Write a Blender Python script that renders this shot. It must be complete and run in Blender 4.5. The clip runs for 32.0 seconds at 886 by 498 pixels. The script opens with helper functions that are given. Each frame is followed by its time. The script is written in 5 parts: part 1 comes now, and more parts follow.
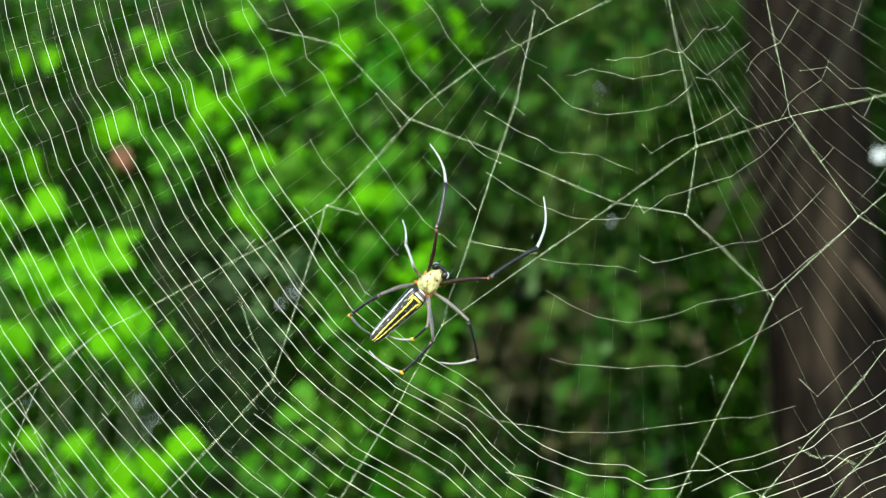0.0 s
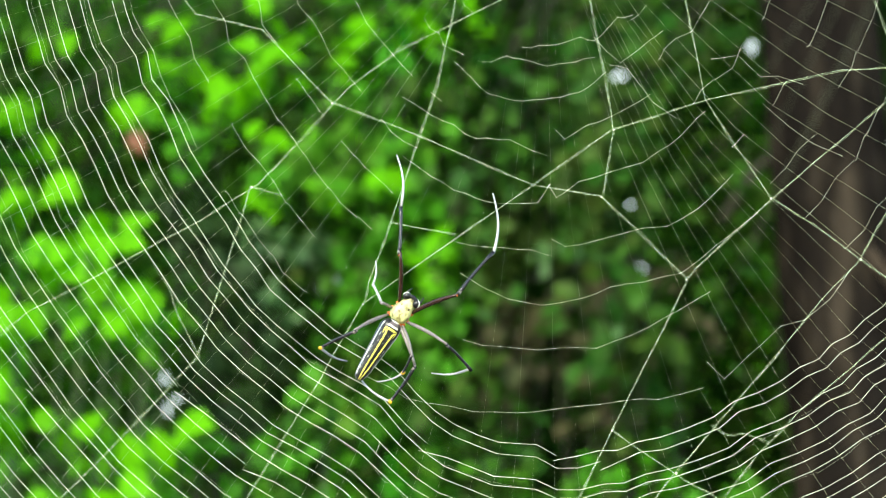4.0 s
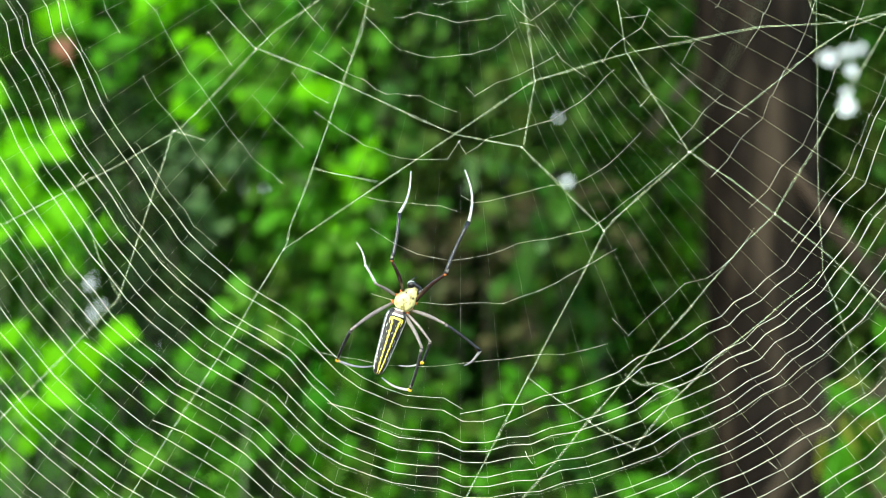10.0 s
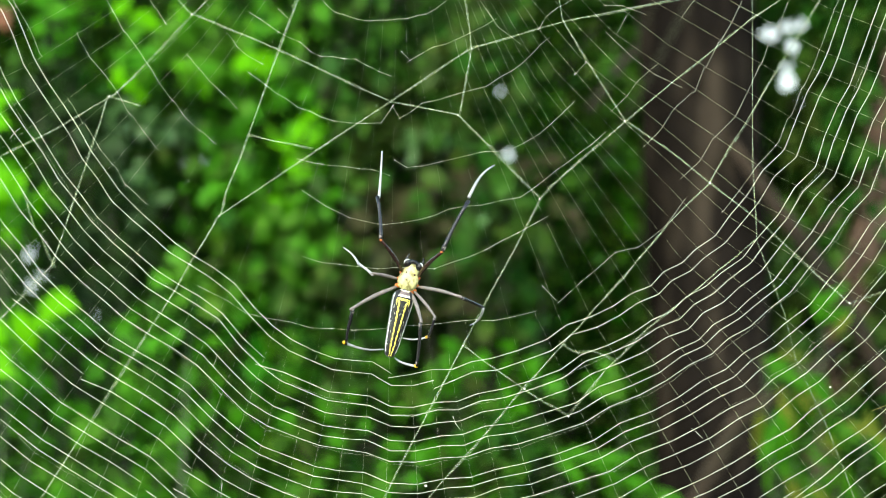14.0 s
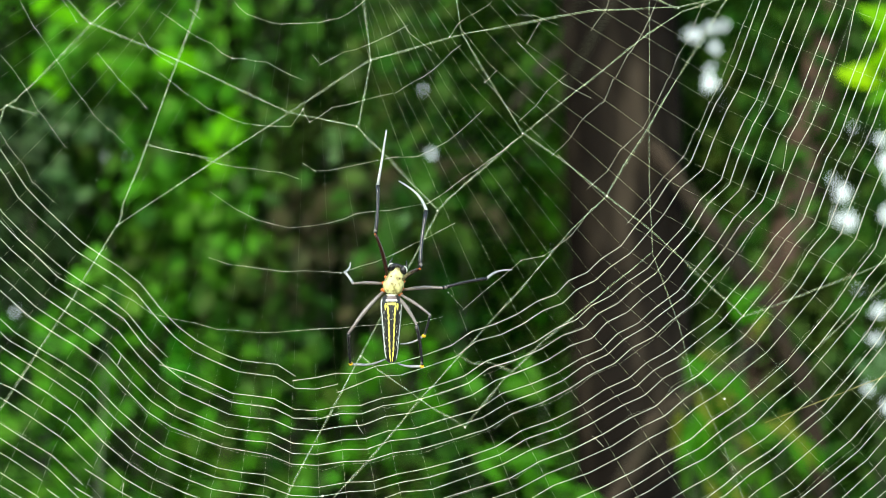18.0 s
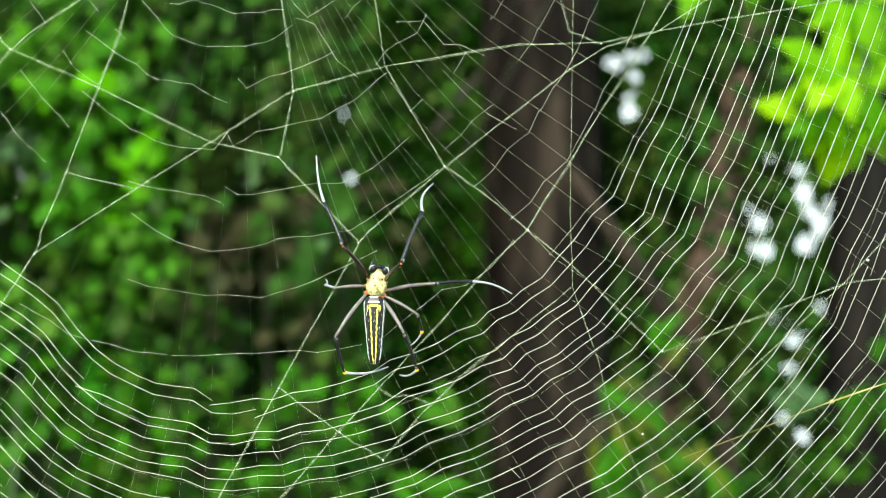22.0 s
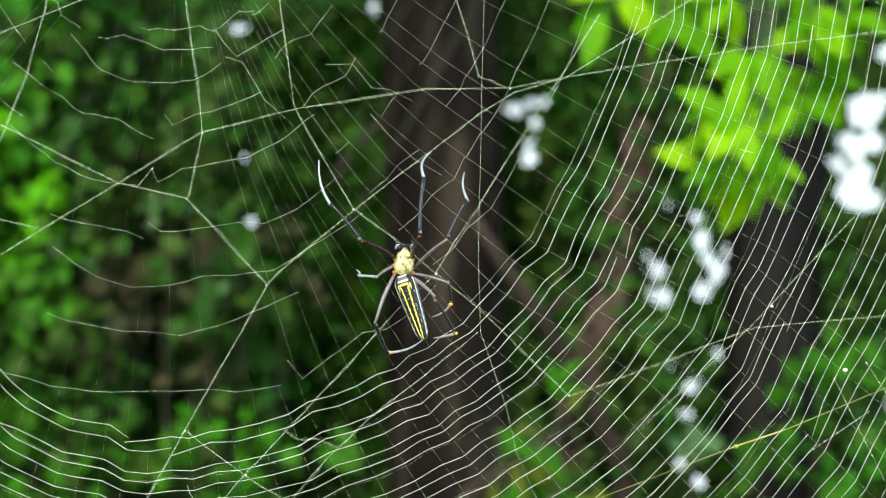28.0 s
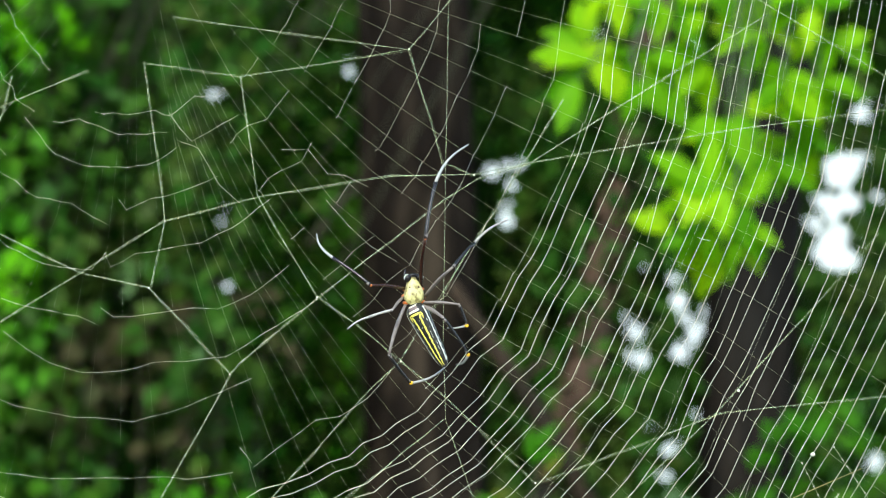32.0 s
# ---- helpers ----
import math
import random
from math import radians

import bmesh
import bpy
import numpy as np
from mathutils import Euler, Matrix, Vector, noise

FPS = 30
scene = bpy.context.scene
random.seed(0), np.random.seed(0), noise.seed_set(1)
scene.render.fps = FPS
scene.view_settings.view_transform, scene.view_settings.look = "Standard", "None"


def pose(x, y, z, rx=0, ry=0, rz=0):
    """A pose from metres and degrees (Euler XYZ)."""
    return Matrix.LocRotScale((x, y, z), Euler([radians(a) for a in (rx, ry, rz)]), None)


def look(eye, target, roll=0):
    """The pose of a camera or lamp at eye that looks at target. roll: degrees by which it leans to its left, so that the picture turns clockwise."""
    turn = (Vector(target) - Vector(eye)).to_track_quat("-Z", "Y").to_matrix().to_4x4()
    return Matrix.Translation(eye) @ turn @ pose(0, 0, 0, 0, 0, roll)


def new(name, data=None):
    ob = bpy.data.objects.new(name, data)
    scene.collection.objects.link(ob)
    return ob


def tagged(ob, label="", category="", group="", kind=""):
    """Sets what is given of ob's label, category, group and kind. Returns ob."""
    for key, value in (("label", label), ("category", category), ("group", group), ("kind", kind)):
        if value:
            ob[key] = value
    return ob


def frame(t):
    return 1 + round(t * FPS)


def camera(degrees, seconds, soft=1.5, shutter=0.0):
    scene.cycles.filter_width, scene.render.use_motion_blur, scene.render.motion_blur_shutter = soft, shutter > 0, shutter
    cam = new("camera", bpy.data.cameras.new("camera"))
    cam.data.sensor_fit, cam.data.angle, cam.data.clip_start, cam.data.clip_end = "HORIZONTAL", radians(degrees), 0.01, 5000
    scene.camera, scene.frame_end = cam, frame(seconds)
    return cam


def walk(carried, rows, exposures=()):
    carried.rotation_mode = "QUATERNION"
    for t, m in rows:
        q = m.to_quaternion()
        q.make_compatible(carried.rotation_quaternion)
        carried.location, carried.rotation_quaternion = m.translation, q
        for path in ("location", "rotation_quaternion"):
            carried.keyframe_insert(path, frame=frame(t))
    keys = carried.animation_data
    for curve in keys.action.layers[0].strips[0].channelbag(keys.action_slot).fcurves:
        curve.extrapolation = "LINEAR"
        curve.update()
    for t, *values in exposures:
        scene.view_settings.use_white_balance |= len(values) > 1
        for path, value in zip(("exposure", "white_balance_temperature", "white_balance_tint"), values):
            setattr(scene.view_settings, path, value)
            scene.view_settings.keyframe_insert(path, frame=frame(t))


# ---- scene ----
cam = camera(24.56, 32.0, soft=1.0)
EYE_Z = 1.5        # height of the camera's mean place above the ground
cam.data.dof.use_dof = True
cam.data.dof.focus_distance = 0.80
cam.data.dof.aperture_fstop = 11.3


def stand(x, y, z, yaw, pitch, roll):
    """A camera at x, y, z that looks along +y, turned by yaw, pitch and roll."""
    return pose(x, y, z + EYE_Z, 90 + pitch, 0, yaw) @ pose(0, 0, 0, 0, 0, roll)


walk(cam, [
    (0, stand(-0.0537, -0.7762, -0.0102, 1.850, 4.460, -1.575)),
    (0.5, stand(-0.0213, -0.7862, -0.0181, 4.512, 4.252, -1.221)),
    (1, stand(-0.0044, -0.7842, -0.0217, 5.606, 4.167, -1.509)),
    (1.5, stand(0.0034, -0.7878, -0.0185, 5.831, 3.974, -1.625)),
    (2, stand(-0.0021, -0.7858, -0.0165, 4.658, 4.097, -1.744)),
    (2.5, stand(-0.0040, -0.7871, -0.0155, 3.848, 4.201, -1.645)),
    (3, stand(-0.0030, -0.7891, -0.0149, 3.570, 4.099, -1.544)),
    (3.5, stand(-0.0037, -0.7906, -0.0153, 3.349, 4.111, -1.421)),
    (5.5, stand(-0.0079, -0.7907, -0.0060, 2.600, 3.537, -0.957)),
    (6, stand(-0.0111, -0.7915, -0.0035, 2.082, 3.221, -0.839)),
    (6.5, stand(-0.0116, -0.7948, -0.0030, 1.905, 3.041, -0.746)),
    (7, stand(-0.0092, -0.7948, -0.0025, 2.055, 2.929, -0.636)),
    (7.5, stand(-0.0074, -0.7960, -0.0007, 1.999, 2.600, -0.603)),
    (8, stand(-0.0077, -0.7965, -0.0003, 1.730, 2.313, -0.530)),
    (8.5, stand(-0.0002, -0.7966, 0.0002, 1.987, 2.013, -0.364)),
    (9, stand(-0.0021, -0.7960, 0.0010, 1.609, 1.805, -0.448)),
    (9.5, stand(-0.0017, -0.7977, 0.0037, 1.382, 1.434, -0.465)),
    (10, stand(-0.0003, -0.7989, 0.0038, 1.238, 1.221, -0.449)),
    (10.5, stand(0.0014, -0.7993, 0.0016, 0.959, 1.188, -0.426)),
    (11, stand(-0.0007, -0.7998, 0.0041, 0.313, 0.779, -0.495)),
    (11.5, stand(0.0037, -0.8002, 0.0012, 0.337, 0.755, -0.323)),
    (12, stand(-0.0112, -0.7996, 0.0006, -0.835, 0.764, -0.374)),
    (12.5, stand(-0.0077, -0.8002, 0.0026, -0.797, 0.534, -0.225)),
    (13, stand(-0.0033, -0.7991, 0.0032, -0.553, 0.351, 0.092)),
    (13.5, stand(-0.0004, -0.7991, 0.0003, -0.479, 0.474, -0.140)),
    (15.5, stand(0.0073, -0.8001, 0.0054, -0.249, 0.520, -0.231)),
    (16, stand(0.0072, -0.8016, 0.0059, -0.413, 0.467, -0.215)),
    (16.5, stand(0.0069, -0.8014, 0.0052, -0.878, 0.417, -0.251)),
    (17, stand(0.0094, -0.8007, 0.0035, -1.311, 0.442, -0.268)),
    (17.5, stand(0.0181, -0.8022, 0.0043, -1.413, 0.436, -0.021)),
    (18, stand(0.0148, -0.8023, 0.0075, -2.343, 0.340, 0.088)),
    (18.5, stand(0.0170, -0.8027, 0.0061, -2.536, 0.584, 0.189)),
    (19, stand(0.0171, -0.8016, 0.0062, -2.942, 0.666, 0.499)),
    (19.5, stand(0.0093, -0.8034, 0.0084, -3.813, 0.566, 0.563)),
    (20, stand(0.0087, -0.8029, 0.0087, -3.963, 0.668, 0.724)),
    (20.5, stand(0.0103, -0.8030, 0.0106, -4.000, 0.668, 0.646)),
    (21, stand(0.0133, -0.8031, 0.0103, -4.046, 0.820, 0.642)),
    (21.5, stand(0.0109, -0.8002, 0.0101, -4.413, 0.953, 0.558)),
    (22, stand(0.0139, -0.8008, 0.0111, -4.641, 1.015, 0.777)),
    (22.5, stand(0.0137, -0.8002, 0.0115, -5.031, 1.127, 0.819)),
    (23, stand(0.0139, -0.8000, 0.0118, -5.116, 1.232, 0.666)),
    (23.5, stand(0.0168, -0.7995, 0.0125, -5.081, 1.354, 0.888)),
    (24, stand(0.0129, -0.7971, 0.0143, -5.517, 1.497, 0.893)),
    (24.5, stand(0.0136, -0.7989, 0.0146, -5.642, 1.695, 0.952)),
    (25, stand(0.0112, -0.8012, 0.0179, -6.078, 1.737, 1.183)),
    (25.5, stand(0.0174, -0.8010, 0.0170, -6.142, 1.882, 1.140)),
    (26, stand(0.0141, -0.7975, 0.0143, -6.674, 1.971, 1.213)),
    (26.5, stand(0.0135, -0.7955, 0.0086, -6.917, 2.244, 1.128)),
    (28.5, stand(0.0090, -0.8020, 0.0129, -7.577, 2.331, 1.165)),
    (29, stand(0.0101, -0.7998, 0.0170, -7.393, 2.249, 1.092)),
    (29.5, stand(0.0077, -0.7983, 0.0163, -7.600, 2.509, 0.573)),
    (30, stand(0.0087, -0.7984, 0.0191, -7.676, 2.573, 0.613)),
    (30.5, stand(0.0154, -0.7995, 0.0206, -7.431, 2.748, 0.831)),
    (31, stand(0.0128, -0.7990, 0.0199, -7.905, 3.158, 0.721)),
    (31.5, stand(0.0117, -0.7974, 0.0200, -8.200, 3.580, 0.813)),
    (32, stand(0.0162, -0.7992, 0.0228, -8.019, 3.920, 0.746)),
], exposures=((0, 0.75, 7050, 0), (1, 1.0, 7050, 0), (3, 1.03, 7050, 0), (6, 1.07, 7050, 0), (7, 1.03, 7050, 0), (9, 1.04, 7050, 0), (10, 1.09, 7050, 0), (13, 1.0, 7050, 0), (16, 0.94, 7050, 0), (17, 0.96, 7050, 0), (18, 0.74, 7050, 0), (19, 0.62, 7050, 0), (20, 0.74, 7050, 0), (22, 0.91, 7050, 0), (23, 0.89, 7050, 0), (24, 0.64, 6700, 4), (25, 0.54, 6700, 4), (26, 0.62, 6700, 4), (29, 0.6, 6700, 4), (32, 0.6, 6700, 4)))

# ---- light ----
world = bpy.data.worlds.new("sky")
scene.world = world
world.use_nodes = True
wn, wl = world.node_tree.nodes, world.node_tree.links
sky = wn.new("ShaderNodeTexSky")
sky.sky_type, sky.sun_disc = "NISHITA", False
SUN_WAY = Vector((-0.26, -0.78, 0.64)).normalized()      # towards the sun
sky.sun_elevation = math.asin(SUN_WAY.z)
sky.sun_rotation = math.atan2(SUN_WAY.x, SUN_WAY.y)
wn["Background"].inputs["Strength"].default_value = 0.27
wl.new(sky.outputs["Color"], wn["Background"].inputs["Color"])
sun = new("sun", bpy.data.lights.new("sun", "SUN"))
sun.data.energy, sun.data.angle, sun.data.color = 2.1, radians(2.0), (1.0, 0.95, 0.86)
sun.matrix_world = look((SUN_WAY * 20)[:], (0, 0, 0))


# ---- materials ----
def material(name, colour, rough=0.6, metal=0.0, vary=0.25, scale=400.0, bump=0.15, second=None, mask_scale=60.0,
             mask=(0.45, 0.6), per_object=0.0, per_island=0.0, translucent=0.0, spec=0.5, clear=0.0, streak=1.0):
    """A painted or natural surface: a base colour with grain, a second colour in patches, fine relief."""
    m = bpy.data.materials.new(name)
    m.use_nodes = True
    n, l = m.node_tree.nodes, m.node_tree.links
    b = n["Principled BSDF"]
    b.inputs["Roughness"].default_value, b.inputs["Metallic"].default_value = rough, metal
    b.inputs["Specular IOR Level"].default_value = spec
    co = n.new("ShaderNodeTexCoord")
    place = n.new("ShaderNodeMapping")
    place.inputs["Scale"].default_value = (1, 1, streak)
    l.new(co.outputs["Object"], place.inputs["Vector"])
    grain = n.new("ShaderNodeTexNoise")
    grain.inputs["Scale"].default_value, grain.inputs["Detail"].default_value = scale, 6
    l.new(place.outputs["Vector"], grain.inputs["Vector"])
    out = None
    base = n.new("ShaderNodeRGB")
    base.outputs[0].default_value = (*colour, 1)
    out = base.outputs[0]
    if second:
        patch = n.new("ShaderNodeTexNoise")
        patch.inputs["Scale"].default_value, patch.inputs["Detail"].default_value = mask_scale, 4
        l.new(place.outputs["Vector"], patch.inputs["Vector"])
        ramp = n.new("ShaderNodeValToRGB")
        ramp.color_ramp.elements[0].position, ramp.color_ramp.elements[1].position = mask
        l.new(patch.outputs["Fac"], ramp.inputs["Fac"])
        mix = n.new("ShaderNodeMix")
        mix.data_type = "RGBA"
        mix.inputs["B"].default_value = (*second, 1)
        l.new(ramp.outputs["Color"], mix.inputs["Factor"])
        l.new(out, mix.inputs["A"])
        out = mix.outputs["Result"]
    hsv = n.new("ShaderNodeHueSaturation")
    l.new(out, hsv.inputs["Color"])
    rng = n.new("ShaderNodeMapRange")
    rng.inputs["From Min"].default_value, rng.inputs["From Max"].default_value = 0.25, 0.75
    rng.inputs["To Min"].default_value, rng.inputs["To Max"].default_value = 1 - vary, 1 + vary
    l.new(grain.outputs["Fac"], rng.inputs["Value"])
    value = rng.outputs["Result"]
    if per_island or per_object:
        src = n.new("ShaderNodeNewGeometry").outputs["Random Per Island"] if per_island else n.new("ShaderNodeObjectInfo").outputs["Random"]
        amount = per_island or per_object
        r2 = n.new("ShaderNodeMapRange")
        r2.inputs["To Min"].default_value, r2.inputs["To Max"].default_value = 1 - amount, 1 + amount
        l.new(src, r2.inputs["Value"])
        mul = n.new("ShaderNodeMath")
        mul.operation = "MULTIPLY"
        l.new(value, mul.inputs[0])
        l.new(r2.outputs["Result"], mul.inputs[1])
        value = mul.outputs[0]
        hue = n.new("ShaderNodeMapRange")
        hue.inputs["To Min"].default_value, hue.inputs["To Max"].default_value = 0.5 + 0.008 * (amount > 0), 0.5 - 0.022 * (amount > 0)
        l.new(src, hue.inputs["Value"])
        l.new(hue.outputs["Result"], hsv.inputs["Hue"])
    l.new(value, hsv.inputs["Value"])
    l.new(hsv.outputs["Color"], b.inputs["Base Color"])
    if bump:
        bp = n.new("ShaderNodeBump")
        bp.inputs["Strength"].default_value = bump
        bp.inputs["Distance"].default_value = 0.4 / scale
        l.new(grain.outputs["Fac"], bp.inputs["Height"])
        l.new(bp.outputs["Normal"], b.inputs["Normal"])
    if translucent:
        tr = n.new("ShaderNodeBsdfTranslucent")
        l.new(hsv.outputs["Color"], tr.inputs["Color"])
        mx = n.new("ShaderNodeMixShader")
        mx.inputs["Fac"].default_value = translucent
        l.new(b.outputs["BSDF"], mx.inputs[1])
        l.new(tr.outputs["BSDF"], mx.inputs[2])
        l.new(mx.outputs["Shader"], n["Material Output"].inputs["Surface"])
    if clear:
        see = n.new("ShaderNodeBsdfTransparent")
        mx = n.new("ShaderNodeMixShader")
        mx.inputs["Fac"].default_value = clear
        l.new(b.outputs["BSDF"], mx.inputs[1])
        l.new(see.outputs["BSDF"], mx.inputs[2])
        l.new(mx.outputs["Shader"], n["Material Output"].inputs["Surface"])
    return m


SILK = material("sticky silk", (0.96, 0.97, 0.74), 0.35, vary=0.12, scale=900, bump=0, spec=0.6)
SILK_FINE = material("dry silk", (0.72, 0.78, 0.52), 0.4, vary=0.4, scale=500, bump=0, spec=0.5, clear=0.2)
SILK_DRY = material("dry spiral silk", (0.93, 0.96, 0.72), 0.4, vary=0.2, scale=700, bump=0, spec=0.5)
SILK_OLD = material("old barrier silk", (0.60, 0.72, 0.45), 0.6, vary=0.5, scale=500, bump=0, spec=0.3, clear=0.70)
BEAD = material("silk bead", (0.82, 0.84, 0.66), 0.3, vary=0.1, scale=900, bump=0)
TWIG = material("dry twig", (0.46, 0.43, 0.15), 0.7, vary=0.35, scale=1500, bump=0.4, second=(0.35, 0.30, 0.08))

# bright and dark greens below carry sun and shade in their colour
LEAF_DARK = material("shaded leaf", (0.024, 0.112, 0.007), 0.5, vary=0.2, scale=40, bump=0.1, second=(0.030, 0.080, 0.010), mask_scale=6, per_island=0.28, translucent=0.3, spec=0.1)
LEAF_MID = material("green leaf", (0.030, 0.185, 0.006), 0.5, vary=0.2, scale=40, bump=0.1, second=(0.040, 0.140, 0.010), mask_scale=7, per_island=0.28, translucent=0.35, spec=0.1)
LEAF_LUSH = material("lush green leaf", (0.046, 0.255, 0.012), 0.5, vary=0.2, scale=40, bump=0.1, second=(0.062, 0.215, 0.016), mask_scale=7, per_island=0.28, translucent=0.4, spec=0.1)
LEAF_PALE = material("greyish leaf", (0.070, 0.190, 0.052), 0.5, vary=0.2, scale=40, bump=0.1, per_island=0.28, translucent=0.3)
LEAF_SUNLIT = material("sunlit green leaf", (0.092, 0.430, 0.006), 0.5, vary=0.15, scale=40, bump=0.1, per_island=0.28, translucent=0.45, spec=0.1)
LEAF_LIME = material("lime leaf", (0.122, 0.400, 0.005), 0.5, vary=0.2, scale=40, bump=0.1, per_object=0.35, translucent=0.45, spec=0.1)
LEAF_YELLOW = material("yellowing young leaf", (0.24, 0.54, 0.005), 0.5, vary=0.15, scale=40, bump=0.1, per_island=0.25, translucent=0.45, spec=0.1)
LEAF_LIME_DULL = material("yellowish blade", (0.12, 0.17, 0.02), 0.5, vary=0.2, scale=40, bump=0.1, per_island=0.25, translucent=0.4, spec=0.1)
LEAF_SHADE = material("leaf darkened for shade", (0.020, 0.048, 0.014), 0.5, vary=0.2, scale=40, bump=0.1, per_island=0.3, translucent=0.2, spec=0.1)
LEAF_WOODS = material("woodland leaf", (0.040, 0.125, 0.015), 0.55, vary=0.2, scale=30, bump=0.1, second=(0.050, 0.095, 0.018), mask_scale=2.5, per_island=0.28, translucent=0.25, spec=0.1)
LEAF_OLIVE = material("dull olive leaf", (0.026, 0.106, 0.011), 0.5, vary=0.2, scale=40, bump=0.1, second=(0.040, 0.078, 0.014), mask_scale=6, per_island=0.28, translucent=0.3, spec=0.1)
LEAF_BROWN = material("withered brown leaf", (0.048, 0.046, 0.020), 0.6, vary=0.3, scale=40, bump=0.2, second=(0.040, 0.054, 0.018), mask_scale=9, per_island=0.28, translucent=0.25, spec=0.1)
LEAF_RUSTY = material("rusty dead leaf", (0.16, 0.058, 0.018), 0.6, vary=0.3, scale=60, bump=0.2, translucent=0.3)
BARK_DARK = material("dark bark", (0.010, 0.008, 0.007), 0.9, vary=0.5, scale=60, bump=0.9, second=(0.036, 0.029, 0.022), mask_scale=26, mask=(0.48, 0.66), spec=0.05, streak=0.22)
BARK_BROWN = material("reddish bark", (0.120, 0.082, 0.062), 0.9, vary=0.4, scale=45, bump=0.8, second=(0.055, 0.037, 0.028), mask_scale=20, spec=0.2, streak=0.2)
BARK_DULL = material("dull brown bark", (0.040, 0.030, 0.022), 0.9, vary=0.4, scale=60, bump=0.6, second=(0.030, 0.026, 0.018), mask_scale=12, spec=0.15)
BARK_BLACK = material("near-black bark", (0.013, 0.012, 0.011), 0.85, vary=0.5, scale=40, bump=0.8, second=(0.022, 0.018, 0.015), mask_scale=14, spec=0.1, streak=0.2)
STEM = material("green stem", (0.034, 0.066, 0.016), 0.6, vary=0.3, scale=60, bump=0.2)
BROWN_STEM = material("brown stem", (0.026, 0.028, 0.013), 0.8, vary=0.35, scale=60, bump=0.4)
SOIL = material("leaf litter", (0.060, 0.042, 0.026), 0.95, vary=0.6, scale=45, bump=0.7, second=(0.032, 0.050, 0.016), mask_scale=3.5)


# ---- mesh helpers ----
def mesh_of(name, verts, faces, mat, smooth=True):
    me = bpy.data.meshes.new(name)
    me.from_pydata([tuple(v) for v in verts], [], faces)
    me.materials.append(mat)
    if smooth:
        me.polygons.foreach_set("use_smooth", [True] * len(me.polygons))
    me.update()
    return me


def part(name, shape, mat, parent, label="", smooth=True):
    """One mesh object under a thing or under a part."""
    ob = new(name, mesh_of(name, shape[0], shape[1], mat, smooth))
    ob.parent = parent
    return tagged(ob, label) if label else ob


def thing(name, label, category, place=None, group="", kind=""):
    ob = new(name)
    ob.empty_display_size = 0.01
    if place is not None:
        ob.matrix_basis = place
    return tagged(ob, label, category, group, kind)


def joined(*shapes):
    verts, faces = [], []
    for v, f in shapes:
        k = len(verts)
        verts += list(v)
        faces += [tuple(i + k for i in face) for face in f]
    return verts, faces


def tube(points, radii, sides=6, squash=1.0):
    """A tube along points with a radius at each; its ends are closed."""
    pts = [Vector(p) for p in points]
    if not isinstance(radii, (list, tuple)):
        radii = [radii] * len(pts)
    verts, faces = [], []
    side = None
    for i, p in enumerate(pts):
        way = (pts[min(i + 1, len(pts) - 1)] - pts[max(i - 1, 0)]).normalized()
        if side is None:
            side = way.cross(Vector((0, 1, 0)) if abs(way.y) < 0.9 else Vector((1, 0, 0))).normalized()
        side = (side - way * side.dot(way)).normalized()
        up = way.cross(side)
        for k in range(sides):
            a = math.tau * k / sides
            verts.append(p + radii[i] * (math.cos(a) * side + squash * math.sin(a) * up))
        if i:
            o = (i - 1) * sides
            faces += [(o + k, o + (k + 1) % sides, o + sides + (k + 1) % sides, o + sides + k) for k in range(sides)]
    faces.append(tuple(range(sides - 1, -1, -1)))
    faces.append(tuple(range(len(verts) - sides, len(verts))))
    return verts, faces


def ball(centre, rx, ry, rz, rings=8, sides=12):
    verts, faces = [], []
    c = Vector(centre)
    for i in range(rings + 1):
        a = math.pi * i / rings
        for k in range(sides):
            b = math.tau * k / sides
            s = max(math.sin(a), 0.02)
            verts.append(c + Vector((rx * s * math.cos(b), ry * s * math.sin(b), rz * math.cos(a))))
    for i in range(rings):
        for k in range(sides):
            o, q = i * sides, (k + 1) % sides
            faces.append((o + k, o + sides + k, o + sides + q, o + q))
    return verts, faces


def along(table, x):
    """Linear interpolation in a table of (x, value)."""
    return float(np.interp(x, [a for a, _ in table], [b for _, b in table]))


def far(u, v, y):
    """A place at depth y on the way from the camera's mean place; u and v are counted in 1/3601 of the distance."""
    d = y + 0.8
    return Vector((-0.0033 + d * ((u - 784) / 3601 + 0.0096), y, EYE_Z + 0.0032 + d * ((441 - v) / 3601 + 0.0061)))


UNIT = 0.2219e-3


def web(u, v, y=0.0):
    """A place on the web's plan, fitted to the camera's view, in steps of 0.2219 mm."""
    return Vector((0.0044 + (u - 784) * UNIT, y, EYE_Z + 0.0081 + (441 - v) * UNIT))


# ---- ground and distance ----
def build_ground():
    xs = sorted(set([-400, -150, -60, -25, -12] + [i * 0.5 for i in range(-16, 17)] + [12, 25, 60, 150, 400]))
    ys = sorted(set([-400, -150, -60, -25, -12] + [i * 0.5 for i in range(-12, 25)] + [14, 18, 25, 40, 80, 200, 600]))
    verts, faces = [], []
    for y in ys:
        for x in xs:
            fall = -3.6 * min(max((y - 6) / 16, 0), 1) ** 1.3
            verts.append((x, y, fall + 0.06 * noise.noise((x * 0.6, y * 0.6, 3)) * (abs(x) < 20 and abs(y) < 20)))
    w = len(xs)
    for j in range(len(ys) - 1):
        for i in range(w - 1):
            faces.append((j * w + i, j * w + i + 1, j * w + w + i + 1, j * w + w + i))
    ob = new("ground", mesh_of("ground", verts, faces, SOIL))
    tagged(ob, "brown leaf litter and low growth on the woodland floor", "ground", kind="structure")


build_ground()

